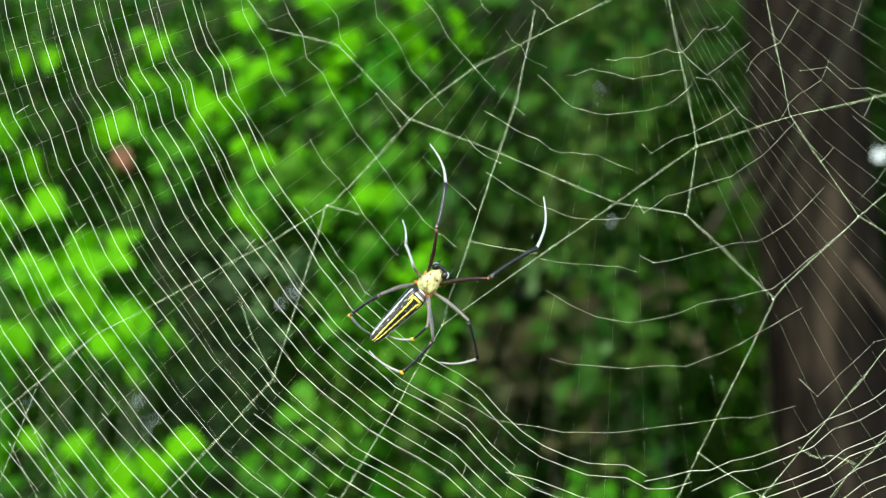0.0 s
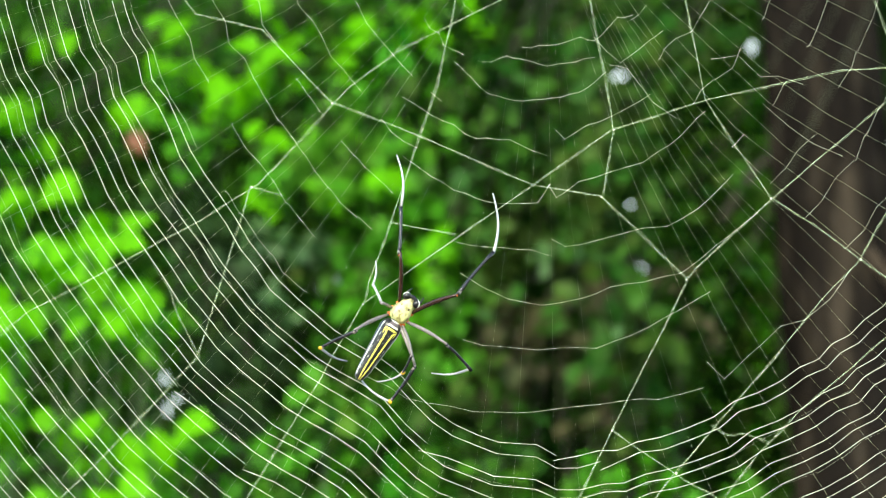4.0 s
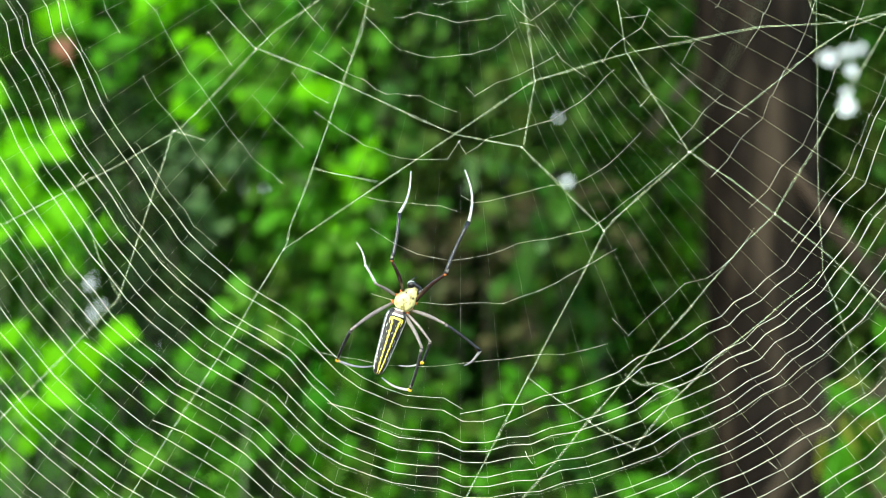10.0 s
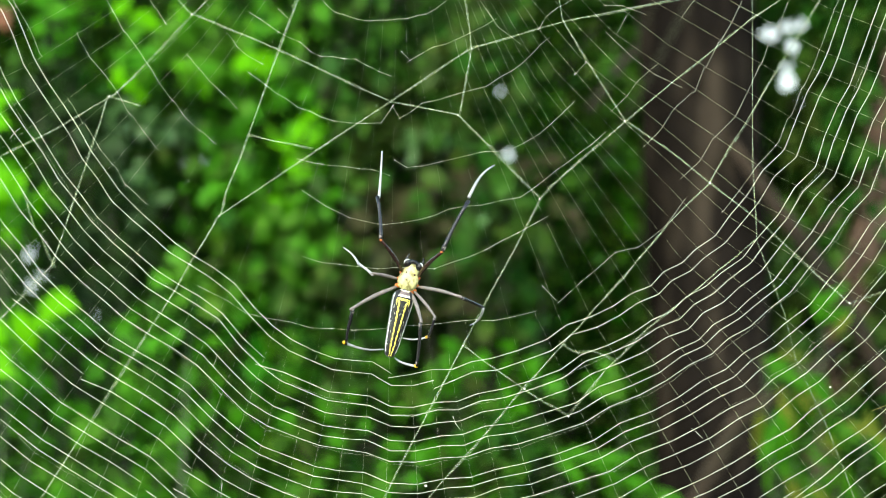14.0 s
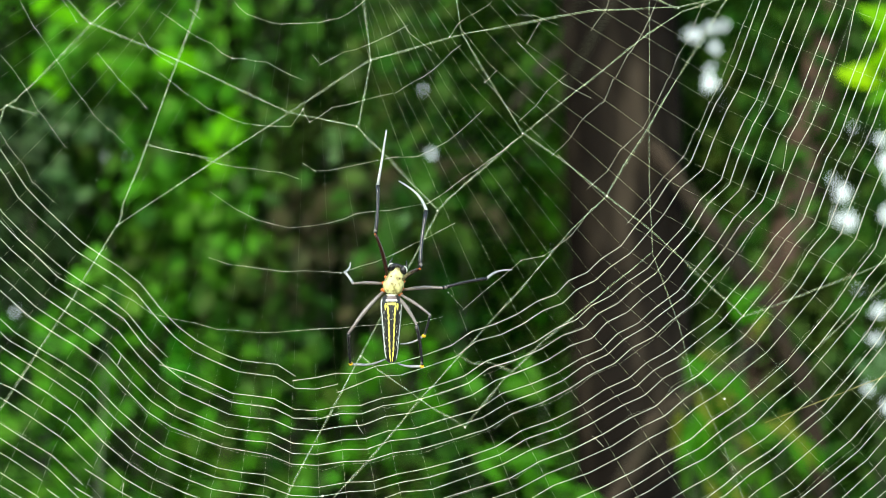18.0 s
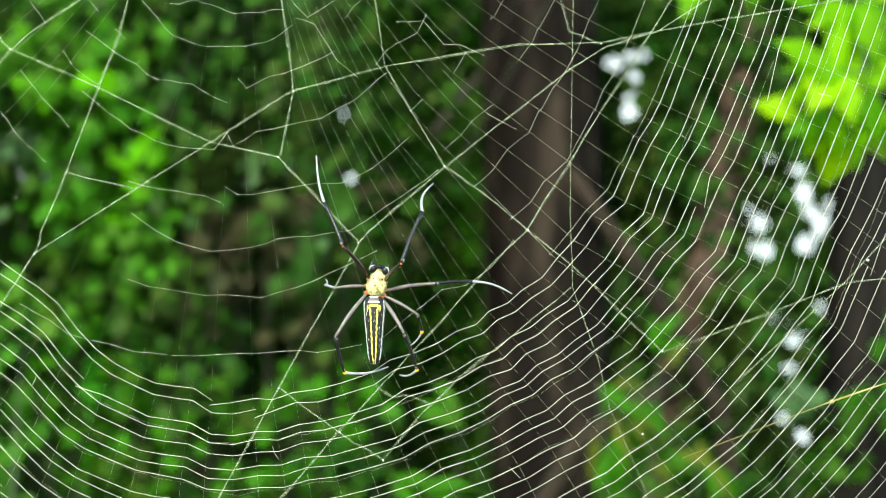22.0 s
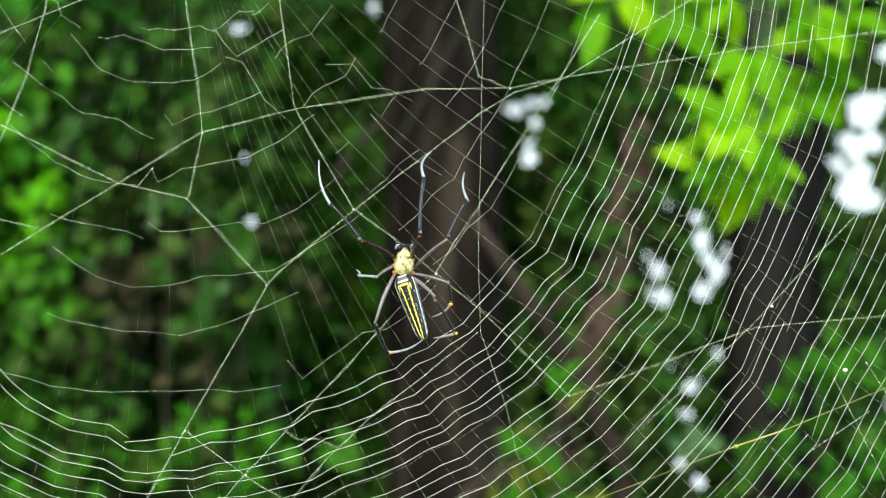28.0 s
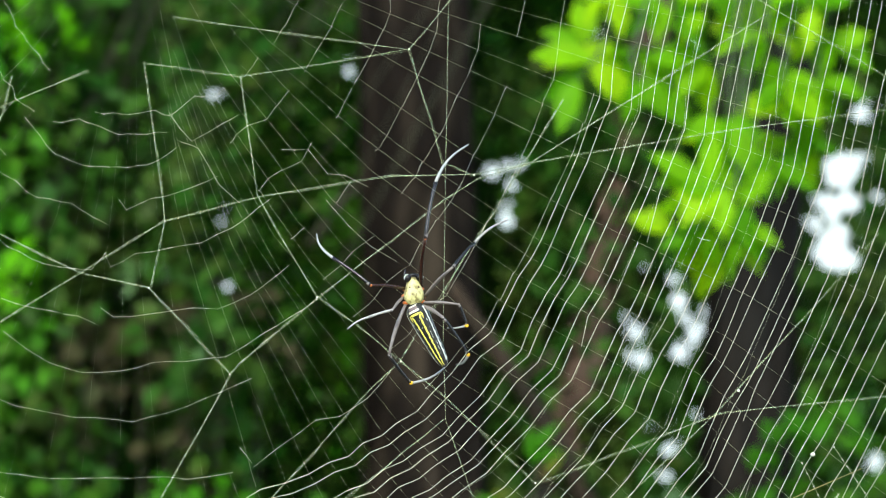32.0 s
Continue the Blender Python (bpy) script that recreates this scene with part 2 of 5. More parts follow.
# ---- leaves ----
# sky gaps cut through the leaves along view rays from the camera: u, v, radius
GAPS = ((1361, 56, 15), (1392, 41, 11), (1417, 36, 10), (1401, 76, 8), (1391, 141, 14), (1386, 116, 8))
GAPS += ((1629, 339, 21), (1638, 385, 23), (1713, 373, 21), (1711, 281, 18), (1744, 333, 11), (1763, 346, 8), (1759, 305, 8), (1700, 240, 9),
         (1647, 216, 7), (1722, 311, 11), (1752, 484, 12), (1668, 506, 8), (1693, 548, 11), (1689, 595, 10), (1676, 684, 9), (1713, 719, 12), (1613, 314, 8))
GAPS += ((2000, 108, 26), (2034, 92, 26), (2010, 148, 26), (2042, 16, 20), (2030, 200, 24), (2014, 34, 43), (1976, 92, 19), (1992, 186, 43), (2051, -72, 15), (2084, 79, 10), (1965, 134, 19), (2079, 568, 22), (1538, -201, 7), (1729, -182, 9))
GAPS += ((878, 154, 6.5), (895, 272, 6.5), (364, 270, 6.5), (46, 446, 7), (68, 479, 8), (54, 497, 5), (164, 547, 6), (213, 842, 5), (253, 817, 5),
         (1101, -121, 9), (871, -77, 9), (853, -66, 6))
LEAF_SHAPE = ((0, 0, 0), (-0.30, 0.28, 0.07), (0.0, 0.30, 0.0), (0.30, 0.28, 0.07), (-0.34, 0.58, 0.06), (0.0, 0.62, -0.03), (0.34, 0.58, 0.06), (0.0, 1.0, -0.14))
LEAF_FACES = ((0, 2, 1), (0, 3, 2), (1, 2, 5, 4), (2, 3, 6, 5), (4, 5, 7), (5, 6, 7))
LEAF_ARRAY = np.array(LEAF_SHAPE)


def leaves(places, sizes, rng, facing=0.6, droop=0.3, ways=None, slim=1.0):
    """Many leaves in one mesh: base places, lengths; facing 1 turns their blades to -y and up."""
    p, s = np.array([tuple(q) for q in places], float).reshape(-1, 1, 3), np.asarray(sizes, float).reshape(-1, 1, 1)
    n = len(p)
    way = rng.normal(size=(n, 3))
    way[:, 2] -= droop * 2
    if ways is not None:
        way = np.array(ways, float).reshape(-1, 3)
    way /= np.linalg.norm(way, axis=1, keepdims=True)
    up = rng.normal(size=(n, 3)) * (1 - facing) + facing * np.array((-0.25, -1.0, 0.75))
    up -= way * (up * way).sum(1, keepdims=True)
    up /= np.linalg.norm(up, axis=1, keepdims=True) + 1e-9
    side = np.cross(way, up) * rng.uniform(0.8, 1.25, (n, 1)) * slim
    x, y, z = (LEAF_ARRAY[None, :, k:k + 1] for k in range(3))
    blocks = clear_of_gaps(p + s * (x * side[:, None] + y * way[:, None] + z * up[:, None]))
    verts = blocks.reshape(-1, 3).tolist()
    faces = [tuple(i + 8 * k for i in f) for k in range(len(blocks)) for f in LEAF_FACES]
    return verts, faces


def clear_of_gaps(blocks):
    """Drops the leaves that stand on a view ray through a sky gap."""
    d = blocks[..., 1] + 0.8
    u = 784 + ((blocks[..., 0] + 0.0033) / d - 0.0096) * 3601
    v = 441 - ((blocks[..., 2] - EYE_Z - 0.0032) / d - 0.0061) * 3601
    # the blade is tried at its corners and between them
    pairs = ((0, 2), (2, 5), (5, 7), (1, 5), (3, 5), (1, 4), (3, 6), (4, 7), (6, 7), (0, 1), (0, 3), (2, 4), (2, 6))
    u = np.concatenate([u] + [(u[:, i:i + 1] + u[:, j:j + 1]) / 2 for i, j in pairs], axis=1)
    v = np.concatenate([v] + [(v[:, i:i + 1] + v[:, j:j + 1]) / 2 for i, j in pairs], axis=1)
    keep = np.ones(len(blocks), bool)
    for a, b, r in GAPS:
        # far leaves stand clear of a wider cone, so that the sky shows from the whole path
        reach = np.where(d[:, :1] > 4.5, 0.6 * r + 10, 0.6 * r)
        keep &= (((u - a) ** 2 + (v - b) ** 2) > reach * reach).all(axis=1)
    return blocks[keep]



def clump(name, u, v, y, ru, rv, depth, count, size, mat, parent, rng, facing=0.6, label="", droop=0.3):
    """One crown part: leaves gathered round a place."""
    c = far(u, v, y)
    k = (y + 0.8) / 3601
    pts = []
    while len(pts) < count:
        g = rng.normal(size=3) * 0.5
        if np.linalg.norm(g) < 1.15:
            pts.append((c.x + g[0] * ru * k, c.y + g[1] * depth, c.z + g[2] * rv * k))
    if name == "leaf":
        for p in pts:
            shape = leaves([p], [rng.uniform(0.65, 1.25) * size], rng, facing, droop)
            if shape[0]:
                part("leaf", shape, mat, parent)
        return None
    return tagged(part(name, leaves(pts, rng.uniform(0.65, 1.25, len(pts)) * size, rng, facing, droop), mat, parent, label), kind="stuff")


def stem(points, r0, r1, mat, parent, name="stem", sides=7):
    n = len(points)
    return part(name, tube(points, [r0 + (r1 - r0) * i / (n - 1) for i in range(n)], sides), mat, parent)


def build_backdrop():
    """Pale open sky behind the woods."""
    m = bpy.data.materials.new("bright hazy sky")
    m.use_nodes = True
    n, l = m.node_tree.nodes, m.node_tree.links
    e = n.new("ShaderNodeEmission")
    e.inputs["Color"].default_value, e.inputs["Strength"].default_value = (0.78, 0.92, 1.0, 1), 1.1
    l.new(e.outputs[0], n["Material Output"].inputs["Surface"])
    verts, faces = [], []
    for i in range(13):
        a = radians(-40 + 80 * i / 12)
        for z in (-6, 16):
            verts.append((60 * math.sin(a), 60 * math.cos(a), z))
    for i in range(12):
        faces.append((2 * i, 2 * i + 2, 2 * i + 3, 2 * i + 1))
    tagged(new("backdrop", mesh_of("backdrop", verts, faces, m)), "bright hazy sky low behind the trees", "sky", kind="structure")


build_backdrop()


def trunk_shape(foot, top, r0, r1, rng, rings=26, sides=18, bend=0.03):
    """A tapered trunk with root flare, buttress folds and a slightly wandering axis."""
    verts, faces = [], []
    ph = rng.uniform(0, 6, 4)
    for i in range(rings + 1):
        s = i / rings
        c = Vector(foot).lerp(Vector(top), s) + Vector((bend * math.sin(5 * s + ph[0]), bend * math.sin(4 * s + ph[1]), 0)) * min(1, 4 * s * (1 - s) + 0.2)
        r = r0 + (r1 - r0) * s + r0 * 0.55 * math.exp(-s * 22)
        for k in range(sides):
            a = math.tau * k / sides
            fold = 1 + 0.07 * math.sin(3 * a + ph[2] + 2 * s) + 0.05 * math.sin(7 * a + ph[3] - 3 * s) + 0.05 * noise.noise((math.cos(a) * 2, math.sin(a) * 2, s * 14))
            verts.append(c + Vector((math.cos(a), math.sin(a), 0)) * r * fold)
    for i in range(rings):
        for k in range(sides):
            o, q = i * sides, (k + 1) % sides
            faces.append((o + k, o + q, o + sides + q, o + sides + k))
    faces.append(tuple(range(len(verts) - sides, len(verts))))
    return verts, faces


def tree(label, foot, top, r0, r1, mat, rng, crown_radius, crown_height, count, gap=None):
    """A trunk, limbs and, added above the view to shade the shrubs, a crown."""
    t = thing("tree", label, "tree", pose(0, 0, 0))
    part("trunk", trunk_shape(foot, top, r0, r1, rng), mat, t)
    head = Vector(top)
    tips = []
    for i in range(7):
        a = math.tau * i / 7 + rng.uniform(-0.3, 0.3)
        tip = head + Vector((math.cos(a) * crown_radius * 0.7, math.sin(a) * crown_radius * 0.7, crown_height * rng.uniform(0.05, 0.5)))
        base = head - Vector((0, 0, rng.uniform(0, 0.15)))
        mid = base.lerp(tip, 0.5) + Vector((0, 0, 0.18))
        part("limb", tube([base, mid, tip], [r1 * 0.75, r1 * 0.5, r1 * 0.18], 7), mat, t)
        tips.append(tip)
    pts = []
    while len(pts) < count:
        tip = tips[rng.integers(len(tips))]
        g = rng.normal(size=3) * np.array((crown_radius * 0.36, crown_radius * 0.36, crown_height * 0.24))
        p = tip + Vector(g.tolist())
        if p.z > head.z - 0.25 and not (gap and gap(p)):
            pts.append(p)
    tagged(part("crown", leaves(pts, rng.uniform(0.10, 0.18, len(pts)), rng, 0.2, 0.5), LEAF_MID, t), kind="stuff")
    return t


def sunny(p):
    """Openings left in the added crowns so that sun reaches leaves beside the web."""
    t = (p.z - 1.6) / SUN_WAY.z
    q = p - SUN_WAY * t
    d = q.y + 0.8
    u = 784 + ((q.x + 0.0033) / d - 0.0096) * 3601
    return (u < 130 and q.y < 2.6) or (1400 < u < 2150 and q.y < 1.75) or q.y < 0.9


RNG = np.random.default_rng(11)


HEADS = {}


def build_trees():
    a = far(1249, 441, 2.35)
    tree("tall tree with dark brown furrowed bark behind the web", (a.x - 0.01, 2.35, -0.05), (a.x + 0.02, 2.45, 3.35), 0.093, 0.084, BARK_DARK, RNG, 1.5, 1.3, 1500, sunny)
    b1 = far(1589, 150, 2.50)
    t = tree("leaning tree with reddish brown bark", (b1.x - 0.29, 2.45, -0.05), (b1.x + 0.235, 2.55, 3.3), 0.047, 0.026, BARK_BROWN, RNG, 1.1, 1.0, 800, sunny)
    c = far(1832, 441, 2.5)
    tree("thick tree with near-black bark", (c.x - 0.13, 2.5, -0.05), (c.x + 0.20, 2.6, 3.4), 0.080, 0.070, BARK_BLACK, RNG, 1.5, 1.3, 1300, sunny)
    HEADS["right"], HEADS["left"] = (c.x + 0.20, 2.6, 3.35), (a.x + 0.02, 2.45, 3.30)
    d = far(1945, 441, 2.75)
    # the trunk ends low to keep the sky gap open to the camera
    t = thing("tree_stump", "reddish brown trunk cut short below a sky gap", "tree stump", pose(0, 0, 0))
    part("trunk", trunk_shape((d.x - 0.05, 2.75, -0.05), (d.x + 0.02, 2.80, far(1945, 330, 2.75).z), 0.046, 0.036, RNG), BARK_BROWN, t)
    # no tree is seen here; this one is added for its crown's shade
    e = far(150, 441, 3.6)
    tree("added unseen tree whose crown shades the shrubs", (e.x, 4.3, -0.05), (e.x, 4.4, 3.4), 0.10, 0.08, BARK_BLACK, RNG, 1.6, 1.3, 1300, sunny)


build_trees()


def shrub(label, u, y, ru, low, high, mat, count, size, rng, facing=0.6, stems=5):
    """A bush from the ground up: stems and several leafy clumps."""
    base = far(u, 441, y)
    t = thing("shrub", label, "shrub", pose(0, 0, 0))
    clumps = max(3, int((low - high) / 170))
    k = (y + 0.8) / 3601
    for i in range(stems):
        v = rng.uniform(high, low - 0.4 * (low - high))
        tip = far(u + rng.uniform(-0.7, 0.7) * ru, v, y + rng.uniform(-0.1, 0.1))
        foot = Vector((base.x + rng.uniform(-0.06, 0.06), y + rng.uniform(-0.06, 0.06), -0.04))
        mid = foot.lerp(tip, 0.55) + Vector((rng.uniform(-0.08, 0.08), 0, 0))
        stem([foot, mid, tip], 0.0026, 0.0014, BROWN_STEM, t)
    for i in range(clumps):
        v = high + (low - high) * (i + 0.5) / clumps
        clump("foliage", u + rng.uniform(-0.25, 0.25) * ru, v, y + rng.uniform(-0.1, 0.1), ru, 0.75 * (low - high) / clumps + 60, 0.22, count // clumps, size, mat, t, rng, facing)
    return t


def build_shrubs():
    rng = np.random.default_rng(5)
    for i, u in enumerate((420, 500)):
        shrub("mid-green shrub with fine leaves behind the web", u + rng.uniform(-20, 20), 2.25 + rng.uniform(-0.1, 0.1), 70, 900, -150, LEAF_LUSH, 420, 0.038, rng, stems=3)
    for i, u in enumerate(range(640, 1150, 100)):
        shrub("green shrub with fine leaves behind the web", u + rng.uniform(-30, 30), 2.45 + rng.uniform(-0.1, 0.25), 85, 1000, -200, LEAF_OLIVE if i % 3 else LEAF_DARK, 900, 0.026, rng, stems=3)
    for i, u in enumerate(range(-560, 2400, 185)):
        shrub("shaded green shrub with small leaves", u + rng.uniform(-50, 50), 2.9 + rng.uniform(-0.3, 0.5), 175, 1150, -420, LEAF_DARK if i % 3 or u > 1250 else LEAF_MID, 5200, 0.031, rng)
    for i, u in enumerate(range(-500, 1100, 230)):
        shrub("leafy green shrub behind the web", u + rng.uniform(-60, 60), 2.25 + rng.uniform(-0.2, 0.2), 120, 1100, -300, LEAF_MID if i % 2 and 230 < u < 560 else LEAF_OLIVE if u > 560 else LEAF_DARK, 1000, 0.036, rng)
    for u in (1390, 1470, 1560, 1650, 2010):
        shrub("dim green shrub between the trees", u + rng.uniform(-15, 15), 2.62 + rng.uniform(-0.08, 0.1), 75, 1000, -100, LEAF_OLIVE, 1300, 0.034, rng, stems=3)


build_shrubs()


def build_woods():
    """Far woods: dense foliage that closes the view, but for the gaps."""
    rng = np.random.default_rng(8)
    pts, sizes = [], []
    for n in range(48000):
        y = rng.uniform(4.2, 7.5)
        p = far(rng.uniform(-900, 2800), rng.uniform(-700, 1250), y)
        if p.z > -0.2:
            pts.append(p)
            sizes.append(rng.uniform(0.07, 0.13))
    ob = new("far_woods", mesh_of("far_woods", *leaves(pts, sizes, rng, 0.7, 0.2), LEAF_WOODS))
    tagged(ob, "dense dark green woodland foliage in the distance", "woods", kind="stuff")


build_woods()


def build_branches():
    """Branches beside and above the web, each a thing; greens carry sun and shade."""
    rng = np.random.default_rng(21)

    def branch(label, spots, y, mat, size, foot, group="sunlit branches", facing=0.75):
        t = thing("leafy_branch", label, "branch", pose(0, 0, 0), group)
        if foot[1] > 800:
            root = far(foot[0], foot[1], y + 0.15)
            root.z = -0.03
        else:
            root = Vector(HEADS["left" if foot[0] < 600 else "right"])
        for u, v, ru, rv, count in spots:
            c = far(u, v, y)
            mid = root.lerp(c, 0.6) + Vector((rng.uniform(-0.03, 0.03), 0.03, rng.uniform(-0.02, 0.02)))
            stem([root, mid, c], 0.0024, 0.0011, STEM if y < 2 else BROWN_STEM, t, "twig", 6)
            if mat is LEAF_SUNLIT and size > 0.049:
                # outer leaves get the sunlit colour, those behind a deeper green for shade
                clump("leaf", u, v, y, ru, rv, 0.10, round(count * 0.66), size, LEAF_SUNLIT, t, rng, facing)
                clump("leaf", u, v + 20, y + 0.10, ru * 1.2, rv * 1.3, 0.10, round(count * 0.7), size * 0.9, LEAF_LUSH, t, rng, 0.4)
            else:
                clump("leaf", u, v, y, ru, rv, 0.10, count, size, mat, t, rng, facing)
        return t

    branch("bright green branch in the sun beside the web",
           ((-86, 173, 45, 30, 6), (-45, 210, 40, 30, 6), (-128, 218, 60, 35, 8), (-221, 225, 50, 30, 5), (-305, 283, 50, 25, 6), (-348, 328, 40, 25, 6), (-212, 322, 50, 30, 7), (-46, 261, 40, 30, 6), (25, 309, 45, 22, 6), (54, 328, 30, 16, 4), (-27, 338, 60, 25, 8), (-99, 335, 40, 25, 4), (25, 378, 30, 25, 3), (-223, 377, 50, 30, 6), (-318, 430, 50, 25, 7), (-256, 483, 45, 25, 6), (-276, 427, 40, 30, 4), (0, 424, 50, 30, 4), (-453, 371, 60, 60, 7)), 1.75, LEAF_SUNLIT, 0.052, (-300, 950))
    branch("bright green branch low beside the web",
           ((-289, 577, 60, 30, 8), (-227, 594, 40, 25, 5), (-383, 626, 60, 40, 9), (-71, 522, 60, 40, 7), (40, 528, 50, 24, 5), (-103, 592, 50, 35, 7), (19, 614, 60, 30, 7), (-63, 643, 60, 30, 6), (-174, 530, 60, 40, 5), (-165, 630, 50, 40, 5), (82, 546, 40, 20, 4), (-311, 708, 90, 40, 10), (-85, 732, 90, 40, 9), (-476, 532, 60, 80, 9)), 1.8, LEAF_SUNLIT, 0.0495, (-250, 980))
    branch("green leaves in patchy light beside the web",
           ((-374, -187, 50, 40, 6), (-385, -104, 40, 50, 5), (-365, -31, 50, 30, 6), (-366, 42, 60, 25, 6), (-229, -25, 60, 35, 7), (-156, 3, 40, 25, 6), (-270, -89, 60, 40, 4), (-219, 58, 50, 40, 5), (-210, 109, 50, 30, 5), (-304, 157, 60, 40, 6), (-389, 185, 30, 20, 3), (-121, 97, 35, 18, 5), (-197, -65, 50, 30, 4), (-143, -177, 60, 60, 4), (-279, -203, 60, 50, 5), (-471, -45, 60, 120, 9), (-341, -311, 120, 40, 8)), 2.0, LEAF_SUNLIT, 0.052, (-200, -900))
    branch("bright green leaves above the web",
           ((66, -209, 40, 30, 6), (42, -41, 55, 25, 9), (85, -116, 50, 40, 8), (218, -105, 60, 28, 13), (160, -46, 45, 25, 9), (176, -81, 40, 30, 6), (302, -178, 60, 30, 6), (358, -2, 60, 50, 6), (423, -142, 60, 60, 12), (504, -169, 60, 40, 12), (575, -176, 50, 30, 9), (195, 1, 50, 40, 5), (263, -262, 120, 40, 10), (507, -251, 120, 40, 10)), 2.05, LEAF_SUNLIT, 0.050, (300, -900))
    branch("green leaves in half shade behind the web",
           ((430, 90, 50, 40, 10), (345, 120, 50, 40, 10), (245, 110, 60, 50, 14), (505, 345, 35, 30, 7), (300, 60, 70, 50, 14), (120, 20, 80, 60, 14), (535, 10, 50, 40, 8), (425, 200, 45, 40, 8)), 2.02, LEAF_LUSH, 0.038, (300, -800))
    branch("pair of bright round leaves behind the web",
           ((545, 218, 26, 24, 14), (520, 266, 22, 20, 10), (430, 95, 28, 22, 6), (345, 118, 28, 22, 6), (240, 128, 28, 22, 6), (505, 345, 14, 14, 4)), 2.02, LEAF_SUNLIT, 0.036, (300, -800))
    def spray(label, spots, y, mat, tips, size, group="sunlit branches"):
        """A hanging branch whose slim leaves fan out from the ends of its twigs; way in degrees from +x, upwards."""
        t = thing("leafy_branch", label, "branch", pose(0, 0, 0), group)
        root = Vector(HEADS["right"])
        for u, v, way, count in spots:
            c = far(u, v, y + rng.uniform(-0.06, 0.06))
            back = c - Vector((math.cos(radians(way)), 0, math.sin(radians(way)))) * 0.05
            stem([root, root.lerp(back, 0.6) + Vector((0, 0.03, 0.05)), back, c], 0.004, 0.0011, STEM, t, "twig", 6)
            for k in range(count):
                a = radians(way + (k - (count - 1) / 2) * 46 + rng.uniform(-14, 14))
                w = np.array((math.cos(a), rng.uniform(-0.35, 0.35), math.sin(a)))
                shape = leaves([back.lerp(c, rng.uniform(0.2, 1.0))], [rng.uniform(0.8, 1.2) * size], rng, 0.8, 0, [w / np.linalg.norm(w)], 0.72)
                if shape[0]:
                    part("leaf", shape, tips if rng.uniform() < (0.45 if v > 140 or u < 1560 else 0.08) else mat, t)

    spray("yellowish green hanging leaves in the sun beside the web",
          ((1747, 55, 180, 5), (1843, 79, 0, 5), (1716, 140, 195, 5), (1770, 120, 240, 4), (1854, 151, 300, 3), (1795, 170, 265, 3), (1800, 18, 240, 4), (1810, -45, 270, 4), (1672, -103, 300, 3)), 1.45, LEAF_LIME, LEAF_YELLOW, 0.066)
    spray("lime green hanging leaves in the sun above the web",
          ((1535, -195, 195, 5), (1520, -120, 230, 4), (1629, -174, 250, 5), (1680, -150, 300, 4), (1756, -168, 200, 4), (1885, -180, 270, 6), (1850, -120, 230, 3), (1917, -90, 270, 5), (1930, -20, 280, 4), (1971, -102, 260, 5), (2003, -198, 270, 5), (1681, -259, 230, 4), (1760, -250, 250, 4), (1841, -276, 250, 6), (1971, -281, 280, 6), (1555, -275, 210, 4), (1900, 30, 300, 3)), 1.55, LEAF_LIME, LEAF_YELLOW, 0.066)
    def tuft(label, spots, y, mats, size, foot):
        """Low growth with long slim blades that lean one way; way in degrees from +x, upwards."""
        t = thing("grass_tuft", label, "grass", pose(0, 0, 0))
        base = far(foot, 441, y)
        for u, v, way, count, ru in spots:
            c = far(u, v, y)
            root = Vector((base.x + rng.uniform(-0.05, 0.05), y + 0.05, -0.03))
            stem([root, root.lerp(c, 0.6) + Vector((rng.uniform(-0.03, 0.03), 0.02, 0)), c], 0.0035, 0.0012, STEM, t, "stalk", 6)
            for k in range(count):
                a = radians(way + rng.normal() * 24)
                w = np.array((math.cos(a), rng.uniform(-0.3, 0.3), math.sin(a)))
                p = c + Vector((rng.normal() * ru * 0.0004, rng.normal() * 0.04, rng.normal() * ru * 0.0004))
                shape = leaves([p], [rng.uniform(0.7, 1.3) * size], rng, 0.8, 0, [w / np.linalg.norm(w)], 0.36)
                if shape[0]:
                    part("blade", shape, mats[int(rng.uniform() < 0.3)], t)

    tuft("tuft of long green and yellowish blades before the dark trunk",
         ((1345, 625, -40, 9, 26), (1390, 680, -50, 10, 30), (1360, 730, -60, 9, 30), (1440, 740, -55, 9, 30), (1400, 810, -60, 10, 36), (1480, 830, -60, 8, 30), (1440, 880, -50, 9, 40), (1450, 570, 40, 5, 20), (1530, 760, -50, 6, 36)), 2.05, (LEAF_MID, LEAF_LIME_DULL), 0.060, 1400)
    tuft("low tuft of bright green blades behind the web",
         ((980, 795, -25, 8, 18), (1040, 815, -30, 8, 18), (1090, 845, -40, 9, 20), (1140, 875, -45, 8, 22), (1070, 900, -30, 7, 24), (1100, 700, 120, 5, 22)), 2.05, (LEAF_MID, LEAF_LUSH), 0.060, 1080)
    branch("green leaves low beside the thick tree",
           ((1930, 560, 90, 60, 17), (1830, 650, 90, 60, 17), (2020, 500, 80, 60, 14), (1980, 690, 110, 70, 20), (1760, 760, 80, 60, 14), (2100, 600, 100, 90, 17)), 2.3, LEAF_MID, 0.046, (1950, 1300))
    branch("pale greyish green leaves behind the web",
           ((230, 200, 60, 25, 18), (310, 215, 60, 25, 16), (740, 240, 50, 35, 8), (860, 380, 60, 35, 8), (150, 545, 60, 40, 10), (130, 190, 70, 40, 10), (245, 310, 50, 40, 14)), 2.12, LEAF_PALE, 0.030, (500, 1300))
